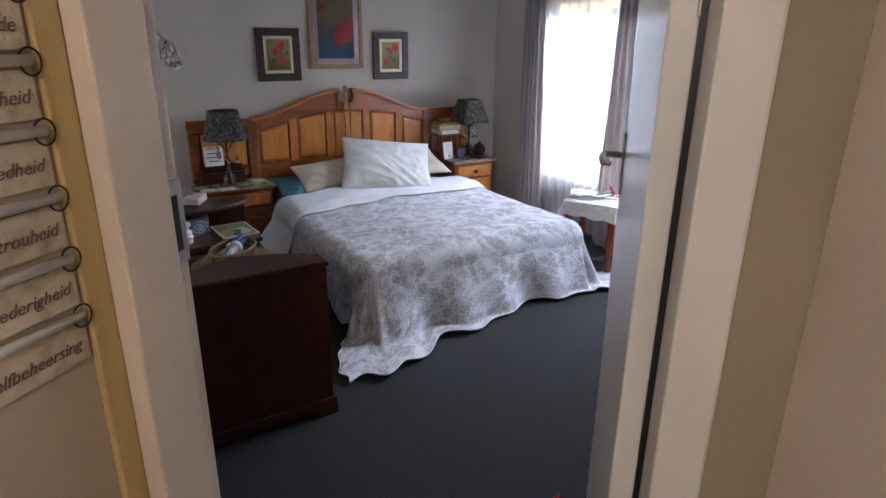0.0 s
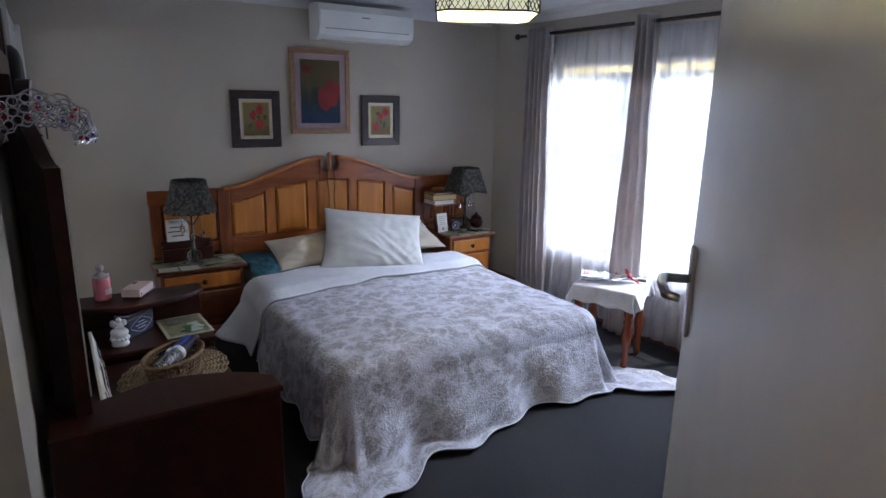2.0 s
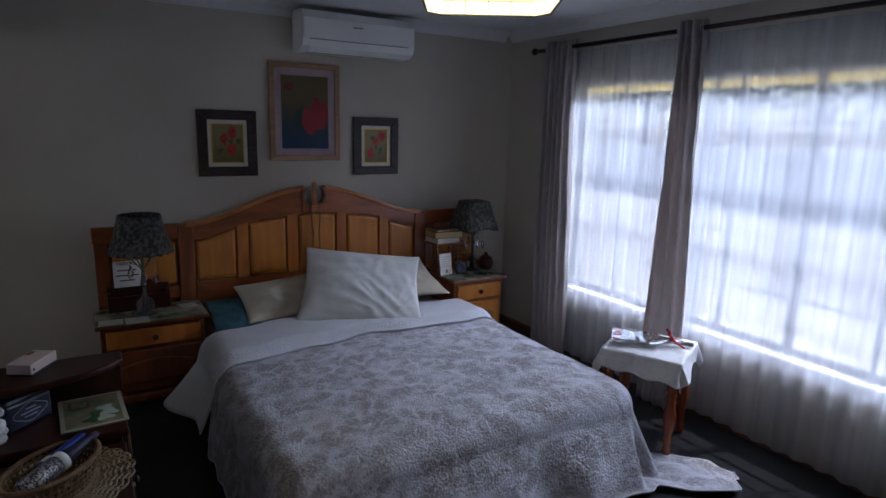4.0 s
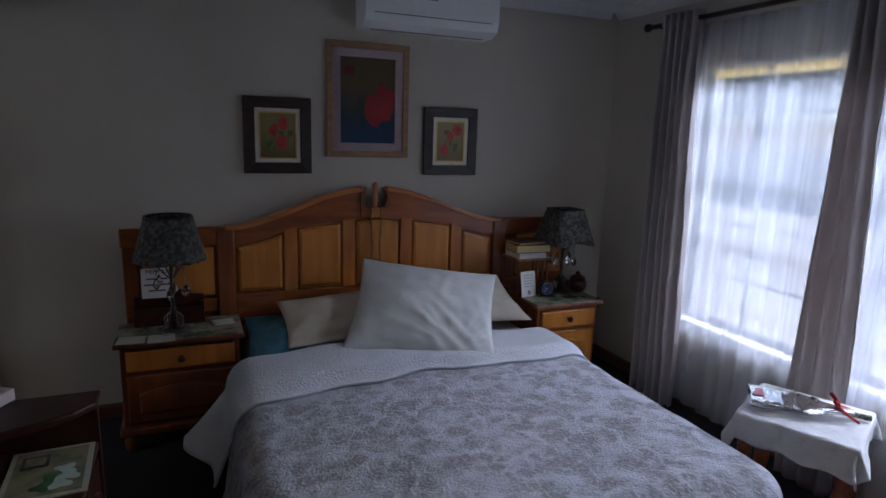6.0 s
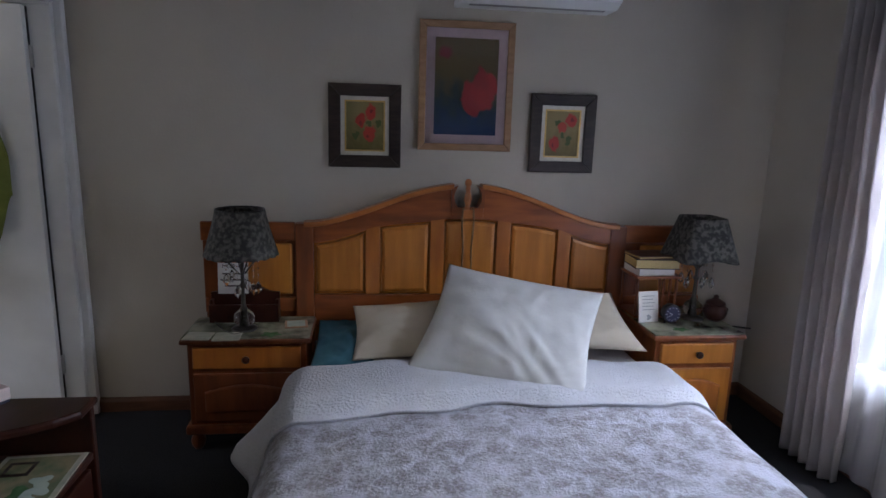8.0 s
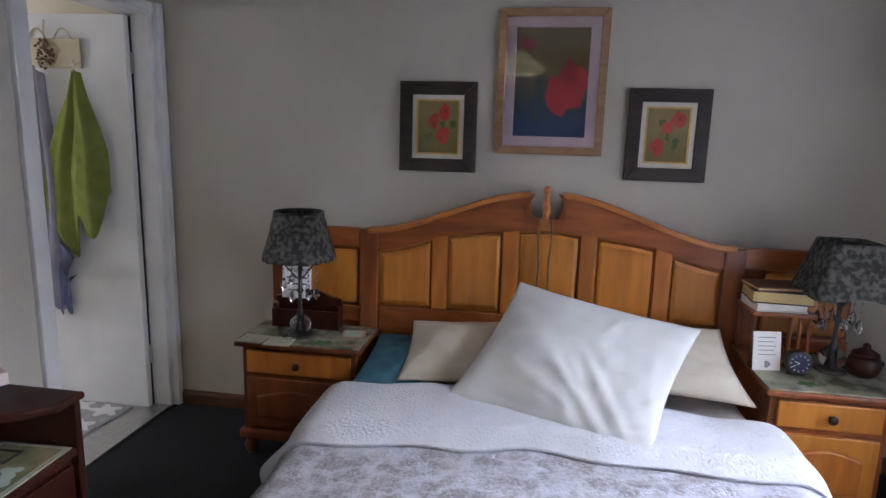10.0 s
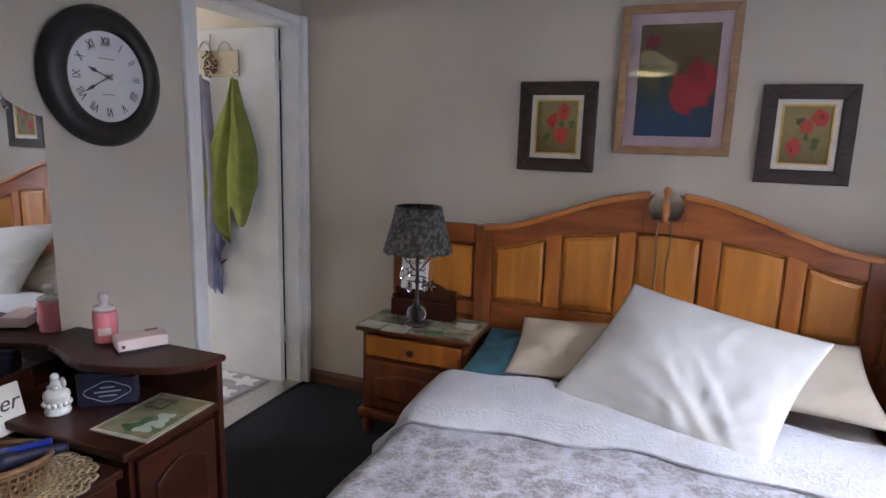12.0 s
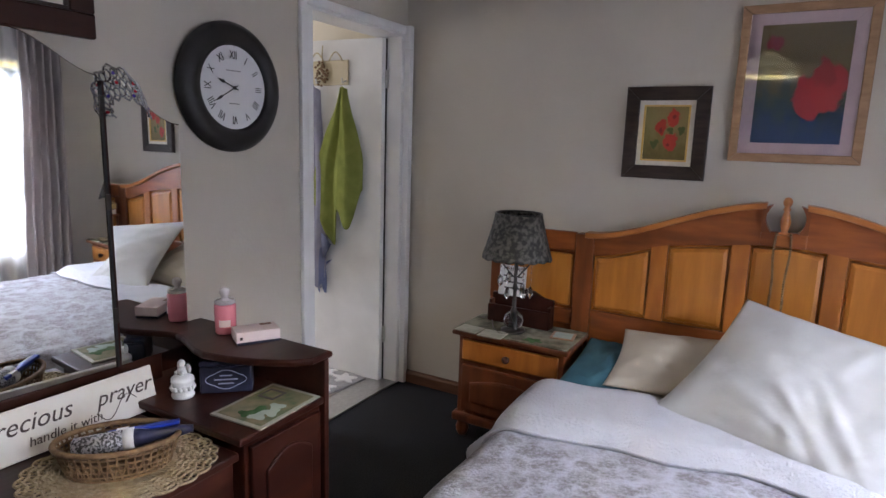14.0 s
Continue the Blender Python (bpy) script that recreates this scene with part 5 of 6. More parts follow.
# ---- pictures over the bed ----
def picture(x0, x1, z0, z1, wide, frame_mat, liner_mat, liner, art, label, gilt=True, glazed=False):
    p = thing("picture", label, "framed picture", group="pictures over the bed")
    y0, y1 = 4.968, 4.998

    def ring(a0, b0, a1, b1, w, ya, yb, name, material, bev):
        for q in ((a0, b0, a0 + w, b1), (a1 - w, b0, a1, b1), (a0 + w, b0, a1 - w, b0 + w), (a0 + w, b1 - w, a1 - w, b1)):
            horiz = q[0] != a0 and q[2] != a1
            (ax, az, bx, bz) = q
            if horiz:
                low = az == b0
                pts = [(ax - w, az), (bx + w, az), (bx, bz), (ax, bz)] if low else [(ax, az), (bx, az), (bx + w, bz), (ax - w, bz)]
            else:
                left = ax == a0
                pts = [(ax, az), (bx, az + w), (bx, bz - w), (ax, bz)] if left else [(ax, az + w), (bx, az), (bx, bz), (ax, bz - w)]
            part(name, prism(pts, (ya, yb), "y", bevel=bev), material, p)
    ring(x0, z0, x1, z1, wide, y0, y1, "frame_side", frame_mat, 0.004)
    a, b, c, d = x0 + wide, z0 + wide, x1 - wide, z1 - wide
    ring(a, b, c, d, liner, y0 + 0.012, y1 - 0.004, "mount", liner_mat, 0.001)
    if gilt:
        ring(a + liner, b + liner, c - liner, d - liner, 0.008, y0 + 0.010, y1 - 0.004, "gilt_slip", "gold", 0.001)
    e = liner + (0.008 if gilt else 0)
    bm = sheet(1, 1, lambda u, v: (a + e + (c - a - 2 * e) * u, y0 + 0.018, b + e + (d - b - 2 * e) * v), 0.003)
    part("canvas", bm, art, p)
    if glazed:
        g = part("glass", box(a, y0 + 0.007, b, c, y0 + 0.009, d), "pane", p)
        g.visible_shadow = False
    return p


picture(2.267, 2.633, 1.324, 1.74, 0.061, "dark_frame", "liner", 0.02, "poppies", "small painting of red poppies in a wide dark frame")
picture(3.312, 3.664, 1.317, 1.724, 0.059, "dark_frame", "liner", 0.02, "poppies_pale", "small painting of poppies in a wide dark brown frame")
picture(2.72, 3.208, 1.42, 2.062, 0.036, "oak_frame", "pink_mount", 0.045, "big_poppy", "large red and blue poppy print, mauve mount, oak frame", gilt=False, glazed=True)


# ---- the air conditioner ----
def air_conditioner():
    a = thing("air_conditioner", "white wall-mounted split air conditioner above the pictures", "air conditioner")
    x0, x1 = 2.89, 3.69
    prof = [(NY - 0.002, 2.125), (NY - 0.14, 2.125), (NY - 0.20, 2.155), (NY - 0.218, 2.21), (NY - 0.215, 2.33), (NY - 0.19, 2.375), (NY - 0.12, 2.385), (NY - 0.002, 2.385)]
    part("body", prism(prof, (x0, x1), "x", bevel=0.008), "plastic", a, smooth=False)
    part("front_panel", prism([(NY - 0.2185, 2.20), (NY - 0.223, 2.205), (NY - 0.221, 2.325), (NY - 0.216, 2.33)], (x0 + 0.012, x1 - 0.012), "x"), "plastic", a)
    part("louvre", prism([(NY - 0.214, 2.195), (NY - 0.206, 2.152), (NY - 0.15, 2.121), (NY - 0.146, 2.126), (NY - 0.20, 2.158), (NY - 0.209, 2.197)], (x0 + 0.05, x1 - 0.05), "x"), "plastic", a)
    part("air_slot", box(x0 + 0.05, NY - 0.2195, 2.1955, x1 - 0.05, NY - 0.212, 2.2005), "grey_plastic", a)
    part("air_slot", box(x0 + 0.06, NY - 0.15, 2.122, x1 - 0.06, NY - 0.1, 2.1245), "grey_plastic", a)
    part("badge", box(3.23, NY - 0.2245, 2.285, 3.30, NY - 0.2215, 2.293), "grey_plastic", a)
    return a


air_conditioner()


# ---- the dressing table ----
DX0, DX1, DY0, DY1 = 1.035, 1.69, 2.205, 3.53


def quarter(cy, way):
    """Plan of a rounded corner shelf at the dresser's end: deep in the middle, tapering to the front."""
    pts = [(DX0, cy), (DX1 + 0.01, cy), (DX1 + 0.01, cy + way * 0.02)]
    for i in range(13):
        t = i / 12
        x = DX1 + 0.01 - 0.575 * t
        pts.append((x, cy + way * (0.02 + 0.25 * math.sin(math.pi * min(1.0, 0.06 + 0.5 * t ** 0.8)) ** 0.7 - 0.085 * ease(0.55, 1.0, t))))
    return pts + [(DX0, pts[-1][1])]


def dresser():
    d = thing("dressing_table", "dark mahogany dressing table with quarter-round corner shelves", "dressing table")
    for y0, y1, cy, way in ((DY0, 2.60, DY0, 1), (3.16, DY1, DY1, -1)):
        part("pedestal", box(DX0, y0 + 0.02, 0.075, DX1 - 0.02, y1 - 0.02 if way > 0 else y1 - 0.02, 0.575, bevel=0.004), "mahog", d)
        part("pedestal_top", box(DX0, y0 + (0.005 if way > 0 else -0.012), 0.575, DX1, y1 - (0.005 if way < 0 else -0.012), 0.60, bevel=0.006), "mahog", d)
        part("plinth", box(DX0, y0 + 0.005, 0.0, DX1 - 0.005, y1 - 0.005, 0.075, bevel=0.01), "mahog", d)
        ye = cy if way > 0 else cy - 0.024
        part("end_panel", box(DX0, ye - 0.002 * way, 0.02, DX1 + 0.004, ye + 0.024 - 0.002 * way, 0.733, bevel=0.004), "mahog", d)
        part("corner_shelf", prism(quarter(cy - 0.012 * way, way), (0.733, 0.758), "z", bevel=0.008), "mahog", d)
        part("shelf_back", box(DX0, min(cy, cy + way * 0.33), 0.60, DX0 + 0.018, max(cy, cy + way * 0.33), 0.733), "mahog", d)
        ya, yb = y0 + 0.035, y1 - 0.035
        door = part("cabinet_door", box(DX1 - 0.02, ya, 0.10, DX1 - 0.002, yb, 0.555, bevel=0.004), "mahog", d)
        pts = [(ya + 0.05, 0.15), (yb - 0.05, 0.15)] + [(yb - 0.05 - (yb - ya - 0.10) * i / 12, 0.46 + 0.045 * math.sin(math.pi * i / 12)) for i in range(13)]
        part("door_panel", prism(pts, (DX1 - 0.003, DX1 + 0.009), "x", bevel=0.006), "mahog", door)
        part("door_knob", lathe([(0.006, 0), (0.006, 0.01), (0.013, 0.018), (0.008, 0.026)], 12, m=Matrix.Translation((DX1 - 0.002, ya + 0.03 if way < 0 else yb - 0.03, 0.36)) @ Matrix.Rotation(radians(90), 4, "Y")), "dark_metal", door)
    part("centre_top", box(DX0, 2.605, 0.53, DX1 - 0.012, 3.155, 0.555, bevel=0.005), "mahog", d)
    dr = part("drawer", box(DX1 - 0.05, 2.615, 0.40, DX1 - 0.026, 3.145, 0.525, bevel=0.006), "mahog", d)
    part("drawer_box", box(DX0 + 0.03, 2.62, 0.40, DX1 - 0.055, 3.14, 0.52), "mahog", d)
    for y in (2.75, 3.01):
        part("drawer_knob", lathe([(0.006, 0), (0.006, 0.012), (0.014, 0.02), (0.008, 0.028)], 12, m=Matrix.Translation((DX1 - 0.028, y, 0.46)) @ Matrix.Rotation(radians(90), 4, "Y")), "dark_metal", dr)
    for ya, yb in ((DY0 - 0.022, DY0 - 0.003), (DY1 + 0.003, DY1 + 0.022)):
        arch = [(DX1 - 0.10 - (DX1 - DX0 - 0.2) * i / 10, 0.05 * math.sin(math.pi * i / 10) ** 0.4) for i in range(11)]
        part("bracket_plinth", prism([(DX0, 0.0), (DX0, 0.085), (DX1 + 0.012, 0.085), (DX1 + 0.02, 0.0)] + arch, (ya, yb), "y", bevel=0.003), "mahog", d)
    part("back_rail", box(DX0, 2.46, 0.60, DX0 + 0.07, 3.32, 0.70, bevel=0.006), "mahog", d)
    return d


dresser()


def dresser_mirror():
    m = thing("dressing_mirror", "three-part frameless dressing mirror on dark wooden backs", "mirror")
    yc, x = 2.855, 1.13

    def top(y):
        k = abs(y - yc)
        if k < 0.29:
            return 1.735 - 0.105 * ease(0.05, 0.29, k)
        return 1.615 - 0.12 * ease(0.30, 0.56, k)

    def panel(y0, y1, xa, xb, inset=0.0):
        n = 20
        ys = [y0 + inset + (y1 - y0 - 2 * inset) * i / n for i in range(n + 1)]
        return prism([(y, 0.70 + inset) for y in (ys[0], ys[-1])] + [(y, top(y) - inset) for y in reversed(ys)], (xa, xb), "x")
    for y0, y1 in ((yc - 0.56, yc - 0.297), (yc - 0.285, yc + 0.285), (yc + 0.297, yc + 0.56)):
        back, glass = panel(y0, y1, x - 0.045, x - 0.006), panel(y0, y1, x - 0.0055, x, 0.004)
        if y1 < yc - 0.29:
            # this wing stands a little forward of the middle glass
            swing = Matrix.Translation((x - 0.034, yc - 0.288, 0)) @ Matrix.Rotation(radians(13), 4, "Z") @ Matrix.Translation((-x, -yc + 0.288, 0))
            back.transform(swing)
            glass.transform(swing)
        elif y1 < yc + 0.3:
            swing = Matrix.Translation((x, yc + 0.285, 0)) @ Matrix.Rotation(radians(-3.3), 4, "Z") @ Matrix.Translation((-x, -yc - 0.285, 0))
            back.transform(swing)
            glass.transform(swing)
        part("backing", back, "mahog", m)
        part("mirror_glass", glass, "mirror", m, "silvered mirror glass with a dark edge")
    for s in (1,):
        for z in (0.85, 1.22, 1.52):
            part("hinge", box(x - 0.03, yc + s * 0.291 - 0.008, z, x + 0.003, yc + s * 0.291 + 0.008, z + 0.05, bevel=0.002), "dark_metal", m)
        part("edge_strip", box(x - 0.05, yc + s * 0.291 - 0.004, 0.70, x - 0.001, yc + s * 0.291 + 0.004, 1.60), "black", m)
    part("back_post", box(x - 0.105, yc - 0.235, 0.60, x - 0.072, yc - 0.195, 1.745, bevel=0.006), "mahog", m)
    part("support", box(x - 0.09, yc + 0.05, 0.6, x - 0.062, yc + 0.42, 0.95, bevel=0.004), "mahog", m)
    part("support", box(x - 0.09, yc + 0.22, 0.95, x - 0.062, yc + 0.27, 1.5, bevel=0.004), "mahog", m)
    return m


dresser_mirror()


def party_mask(y0, way, x0, z0):
    k = thing("party_mask", "silver filigree carnival mask set with gems, hung over the mirror's wing", "mask", group="masks on the mirror")

    def at(s, w):
        a = math.pi * (1.02 - 1.10 * s)
        x = x0 + (0.140 - 0.055 * w) * math.cos(a)
        z = z0 + (0.118 - 0.07 * w) * math.sin(a) - 0.02 * w
        return Vector((x, y0 + way * (0.045 * w - 0.03 * math.sin(math.pi * s)), z))
    for w in (0.0, 1.0):
        part("rim", tube([at(i / 24, w + 0.08 * math.sin(i * 1.6)) for i in range(25)], 0.0035, 6), "mask", k, smooth=True)
    for j in range(3):
        w = 0.2 + 0.3 * j
        n = 13 - j
        for i in range(n):
            s = (i + 0.5 + 0.3 * (j % 2)) / (n + 0.4)
            c = at(s, w)
            u, v = (at(min(1, s + 0.02), w) - c), (at(s, w + 0.1) - c)
            if u.length < 1e-6:
                continue
            u, v = u.normalized(), v.normalized()
            r = 0.014
            ring = [c + r * (math.cos(q) * u + math.sin(q) * v) for q in (2 * math.pi * t / 9 for t in range(10))]
            part("filigree_loop", tube(ring, 0.0032, 5), "mask", k)
            if (i + j) % 3 == 0:
                part("gem", ball(c, 0.006, None, 8), "gem_red" if (i * 2 + j) % 4 else "gem_blue", k, smooth=True)
    return k


party_mask(3.20, 1, 1.14, 1.540)
party_mask(2.49, -1, 1.118, 1.578)


def prayer_sign():
    s = thing("sign", "white wooden sign with brown script leaning on the mirror", "sign")
    m = Matrix.Translation((1.22, 2.825, 0.558)) @ Matrix.Rotation(radians(90), 4, "Z") @ Matrix.Rotation(radians(-14), 4, "X")
    own = box(-0.41, -0.006, 0, 0.39, 0.006, 0.145, bevel=0.003, m=m)
    part("board", own, "sign", s)
    w = m @ Matrix.Translation((0, -0.0075, 0)) @ Matrix.Rotation(radians(90), 4, "X")
    lettering("precious", 0.07, "ink", w @ Matrix.Translation((0.0, 0.095, 0)), s, lean=0.35)
    lettering("prayer", 0.068, "ink", w @ Matrix.Translation((0.285, 0.09, 0)), s, lean=0.35)
    lettering("handle it with", 0.038, "ink", w @ Matrix.Translation((0.10, 0.04, 0)), s, lean=0.2)
    lettering("Life is", 0.07, "ink", w @ Matrix.Translation((-0.27, 0.095, 0)), s, lean=0.35)
    part("flourish", tube([w @ Vector((0.19 + 0.13 * t, 0.05 - 0.03 * math.sin(6 * t), 0)) for t in (i / 12 for i in range(13))], 0.0014, 5), "ink", s)
    return s


prayer_sign()


def basket():
    b = thing("basket", "oval woven wicker basket on the dressing table", "basket", (1.47, 2.925, 0.559), 49)

    def ring(r, z):
        return [(0.15 * r * math.cos(a), 0.095 * r * math.sin(a), z) for a in (2 * math.pi * i / 40 for i in range(41))]
    part("base", prism([(p[0], p[1]) for p in ring(0.86, 0)[:-1]], (0.0, 0.006), "z"), "wicker", b)
    for j in range(4):
        part("weave_ring", tube(ring(0.88 + 0.035 * j, 0.015 + 0.018 * j), 0.0035, 6), "wicker", b)
    part("rim", tube(ring(1.03, 0.085), 0.008, 8), "wicker", b, "thick plaited rim", smooth=True)
    for i in range(44):
        a = 2 * math.pi * i / 44
        for s in (-0.09, 0.09):
            pts = [(0.15 * r * math.cos(a + q), 0.095 * r * math.sin(a + q), z) for r, q, z in ((0.86, 0, 0.004), (0.95, s * 0.6, 0.045), (1.03, s, 0.085))]
            part("stake", tube(pts, 0.0026, 5), "wicker", b)
    return b


def doily():
    d = thing("doily", "cream crocheted doily under the basket", "doily", (1.47, 2.93, 0.5555), 49)
    n = 22
    outer = []
    for i in range(n * 6):
        a = 2 * math.pi * i / (n * 6)
        k = 1 + 0.055 * abs(math.sin(n * a / 2))
        outer.append((0.235 * k * math.cos(a), 0.19 * k * math.sin(a)))
    part("border", tube([(x, y, 0.003) for x, y in outer + outer[:1]], 0.004, 5), "doily", d)
    for r in (0.93, 0.84, 0.76, 0.69, 0.62):
        part("crochet_ring", tube([(r * x, r * y, 0.002) for x, y in outer[::3] + outer[:1]], 0.0055, 5), "doily", d)
    for i in range(0, n * 6, 2):
        x, y = outer[i]
        part("crochet_spoke", tube([(0.5 * x, 0.5 * y, 0.002), (x, y, 0.003)], 0.003, 5), "doily", d)
    part("centre", prism([(0.8 * x, 0.8 * y) for x, y in outer[::3]], (0.0, 0.003), "z"), "doily", d)


doily()
basket()


def hairbrush():
    h = thing("hairbrush", "round silver-barrelled hairbrush with a navy handle in the basket", "hairbrush")
    m = Matrix.Translation((1.40, 2.84, 0.625)) @ Matrix.Rotation(radians(50), 4, "Z") @ Matrix.Rotation(radians(86), 4, "Y")
    part("barrel", lathe([(0.022, 0), (0.03, 0.006), (0.03, 0.125), (0.024, 0.13)], 20, m=m), "bristle", h, "perforated silver barrel", smooth=True)
    part("collar", lathe([(0.031, 0.125), (0.032, 0.15), (0.028, 0.152)], 20, m=m), "plastic", h, smooth=True)
    part("handle", lathe([(0.027, 0.152), (0.024, 0.17), (0.016, 0.2), (0.015, 0.27), (0.01, 0.30)], 16, m=m), "navy", h, smooth=True)


def blue_comb():
    c = thing("comb", "bright blue plastic comb lying in the basket", "comb")
    m = Matrix.Translation((1.50, 2.99, 0.655)) @ Matrix.Rotation(radians(50), 4, "Z") @ Matrix.Rotation(radians(-4), 4, "Y")
    part("handle", box(-0.10, -0.01, -0.006, 0.085, 0.012, 0.006, bevel=0.004, m=m), "blue_plastic", c)
    part("label_band", box(-0.075, -0.0105, -0.0065, -0.045, 0.0125, 0.0065, m=m), "plastic", c)


hairbrush()
blue_comb()


def angel():
    a = solid("figurine", angel_mesh(), "porcelain", "small white porcelain cherub on a round box", "figurine", smooth=True)
    a.matrix_world = pose(1.30, 3.255, 0.60)


def angel_mesh():
    bm = lathe([(0.034, 0), (0.037, 0.008), (0.034, 0.014), (0.034, 0.05), (0.037, 0.055), (0.036, 0.066), (0.026, 0.075), (0.012, 0.08)], 24)
    for k in range(14):
        q = 2 * math.pi * k / 14
        bm = ball((0.034 * math.cos(q), 0.034 * math.sin(q), 0.034), 0.008, bm, 8)
    bm = ball((0, 0, 0.088), 0.017, bm, 12, (1, 1, 1.2))
    bm = ball((0.002, -0.003, 0.117), 0.0125, bm, 12)
    for s in (-1, 1):
        bm = ball((s * 0.022, 0.008, 0.1), 0.012, bm, 10, (1.1, 0.35, 1.4))
        bm = ball((s * 0.014, -0.012, 0.085), 0.006, bm, 8, (1, 1.4, 1))
        bm = ball((s * 0.012, -0.014, 0.072), 0.007, bm, 8, (1, 1.6, 0.8))
    return bm


angel()


def tin_box():
    t = thing("tin_box", "dark blue tin box with a pale printed scroll", "tin box", (1.375, 3.375, 0.60), 43)
    part("body", box(-0.085, -0.035, 0, 0.085, 0.035, 0.095, bevel=0.008), "tin", t)
    part("lid", box(-0.087, -0.037, 0.095, 0.087, 0.037, 0.115, bevel=0.008), "tin", t)
    ov = [(0.062 * math.cos(a) * (1 + 0.06 * math.cos(4 * a)), -0.0365, 0.05 + 0.03 * math.sin(a) * (1 + 0.12 * math.cos(4 * a))) for a in (2 * math.pi * i / 40 for i in range(41))]
    part("scroll_print", tube(ov, 0.0016, 5), "tin_line", t)
    for i, w in enumerate((0.05, 0.075, 0.04)):
        part("text_line", box(-w / 2, -0.0375, 0.034 + 0.014 * i, w / 2, -0.0352, 0.038 + 0.014 * i), "tin_line", t)


tin_box()


def placemat():
    p = thing("placemat", "glass placemat printed with pale green leaves", "placemat", (1.585, 3.355, 0.6005), 3)
    part("edge", box(-0.105, -0.14, 0, 0.105, 0.14, 0.005, bevel=0.0015), "card_stock", p)
    part("print", box(-0.09, -0.124, 0.005, 0.09, 0.124, 0.0062), "placemat", p)
    for i, (x, y, r, mt) in enumerate(((0.015, -0.05, 0.03, "leaf_print"), (0.035, -0.08, 0.026, "pale_print"), (0.052, -0.04, 0.027, "pale_print"), (-0.01, -0.085, 0.022, "leaf_print"), (0.04, 0.0, 0.024, "pale_print"))):
        pts = [(x + r * (1 + 0.3 * math.cos(3 * a + i)) * math.cos(a), y + r * (1 + 0.3 * math.cos(3 * a + i)) * math.sin(a)) for a in (2 * math.pi * t / 20 for t in range(20))]
        part("leaf_motif", prism(pts, (0.0062, 0.0066 + 0.0002 * i), "z"), mt, p)
    part("stamp_motif", box(-0.075, 0.03, 0.0062, -0.005, 0.10, 0.0068), "dark_frame", p)
    part("stamp_motif", box(-0.065, 0.042, 0.0068, -0.015, 0.088, 0.0072), "placemat", p)


placemat()


def scent_bottle():
    b = thing("candle_jar", "pink glass candle jar with a clear stopper", "candle jar", (1.262, 3.47, 0.758))
    part("jar", lathe([(0.034, 0), (0.037, 0.006), (0.038, 0.10), (0.034, 0.11)], 24), "pink_glass", b, smooth=True)
    part("label", prism([(0.0392 * math.cos(a), 0.0392 * math.sin(a)) for a in (radians(-75 + 5 * i) for i in range(13))] + [(0.0382 * math.cos(a), 0.0382 * math.sin(a)) for a in (radians(-15 - 5 * i) for i in range(13))], (0.03, 0.055), "z"), "pale_pink", b)
    part("lid", lathe([(0.036, 0.11), (0.037, 0.116), (0.03, 0.122), (0.014, 0.126), (0.011, 0.135), (0.018, 0.148), (0.016, 0.162), (0.004, 0.168)], 20), "lid_glass", b, smooth=True)
    part("wire_clip", tube([(0.034 * math.cos(a), 0.034 * math.sin(a), 0.124) for a in (2 * math.pi * i / 20 for i in range(21))], 0.0013, 5), "steel", b)


scent_bottle()


def pink_box():
    b = thing("gift_box", "pale pink cardboard box with a dark base edge", "box", (1.41, 3.475, 0.758), 60)
    part("base", box(-0.072, -0.042, 0, 0.072, 0.042, 0.010), "tin", b)
    part("lid", box(-0.075, -0.044, 0.008, 0.075, 0.044, 0.045, bevel=0.003), "pale_pink", b)
    part("print_mark", box(-0.064, -0.0445, 0.018, -0.054, -0.0439, 0.028), "ink", b)
    part("print_mark", box(0.02, 0.02, 0.0448, 0.06, 0.04, 0.0454), "kiaat", b)


pink_box()


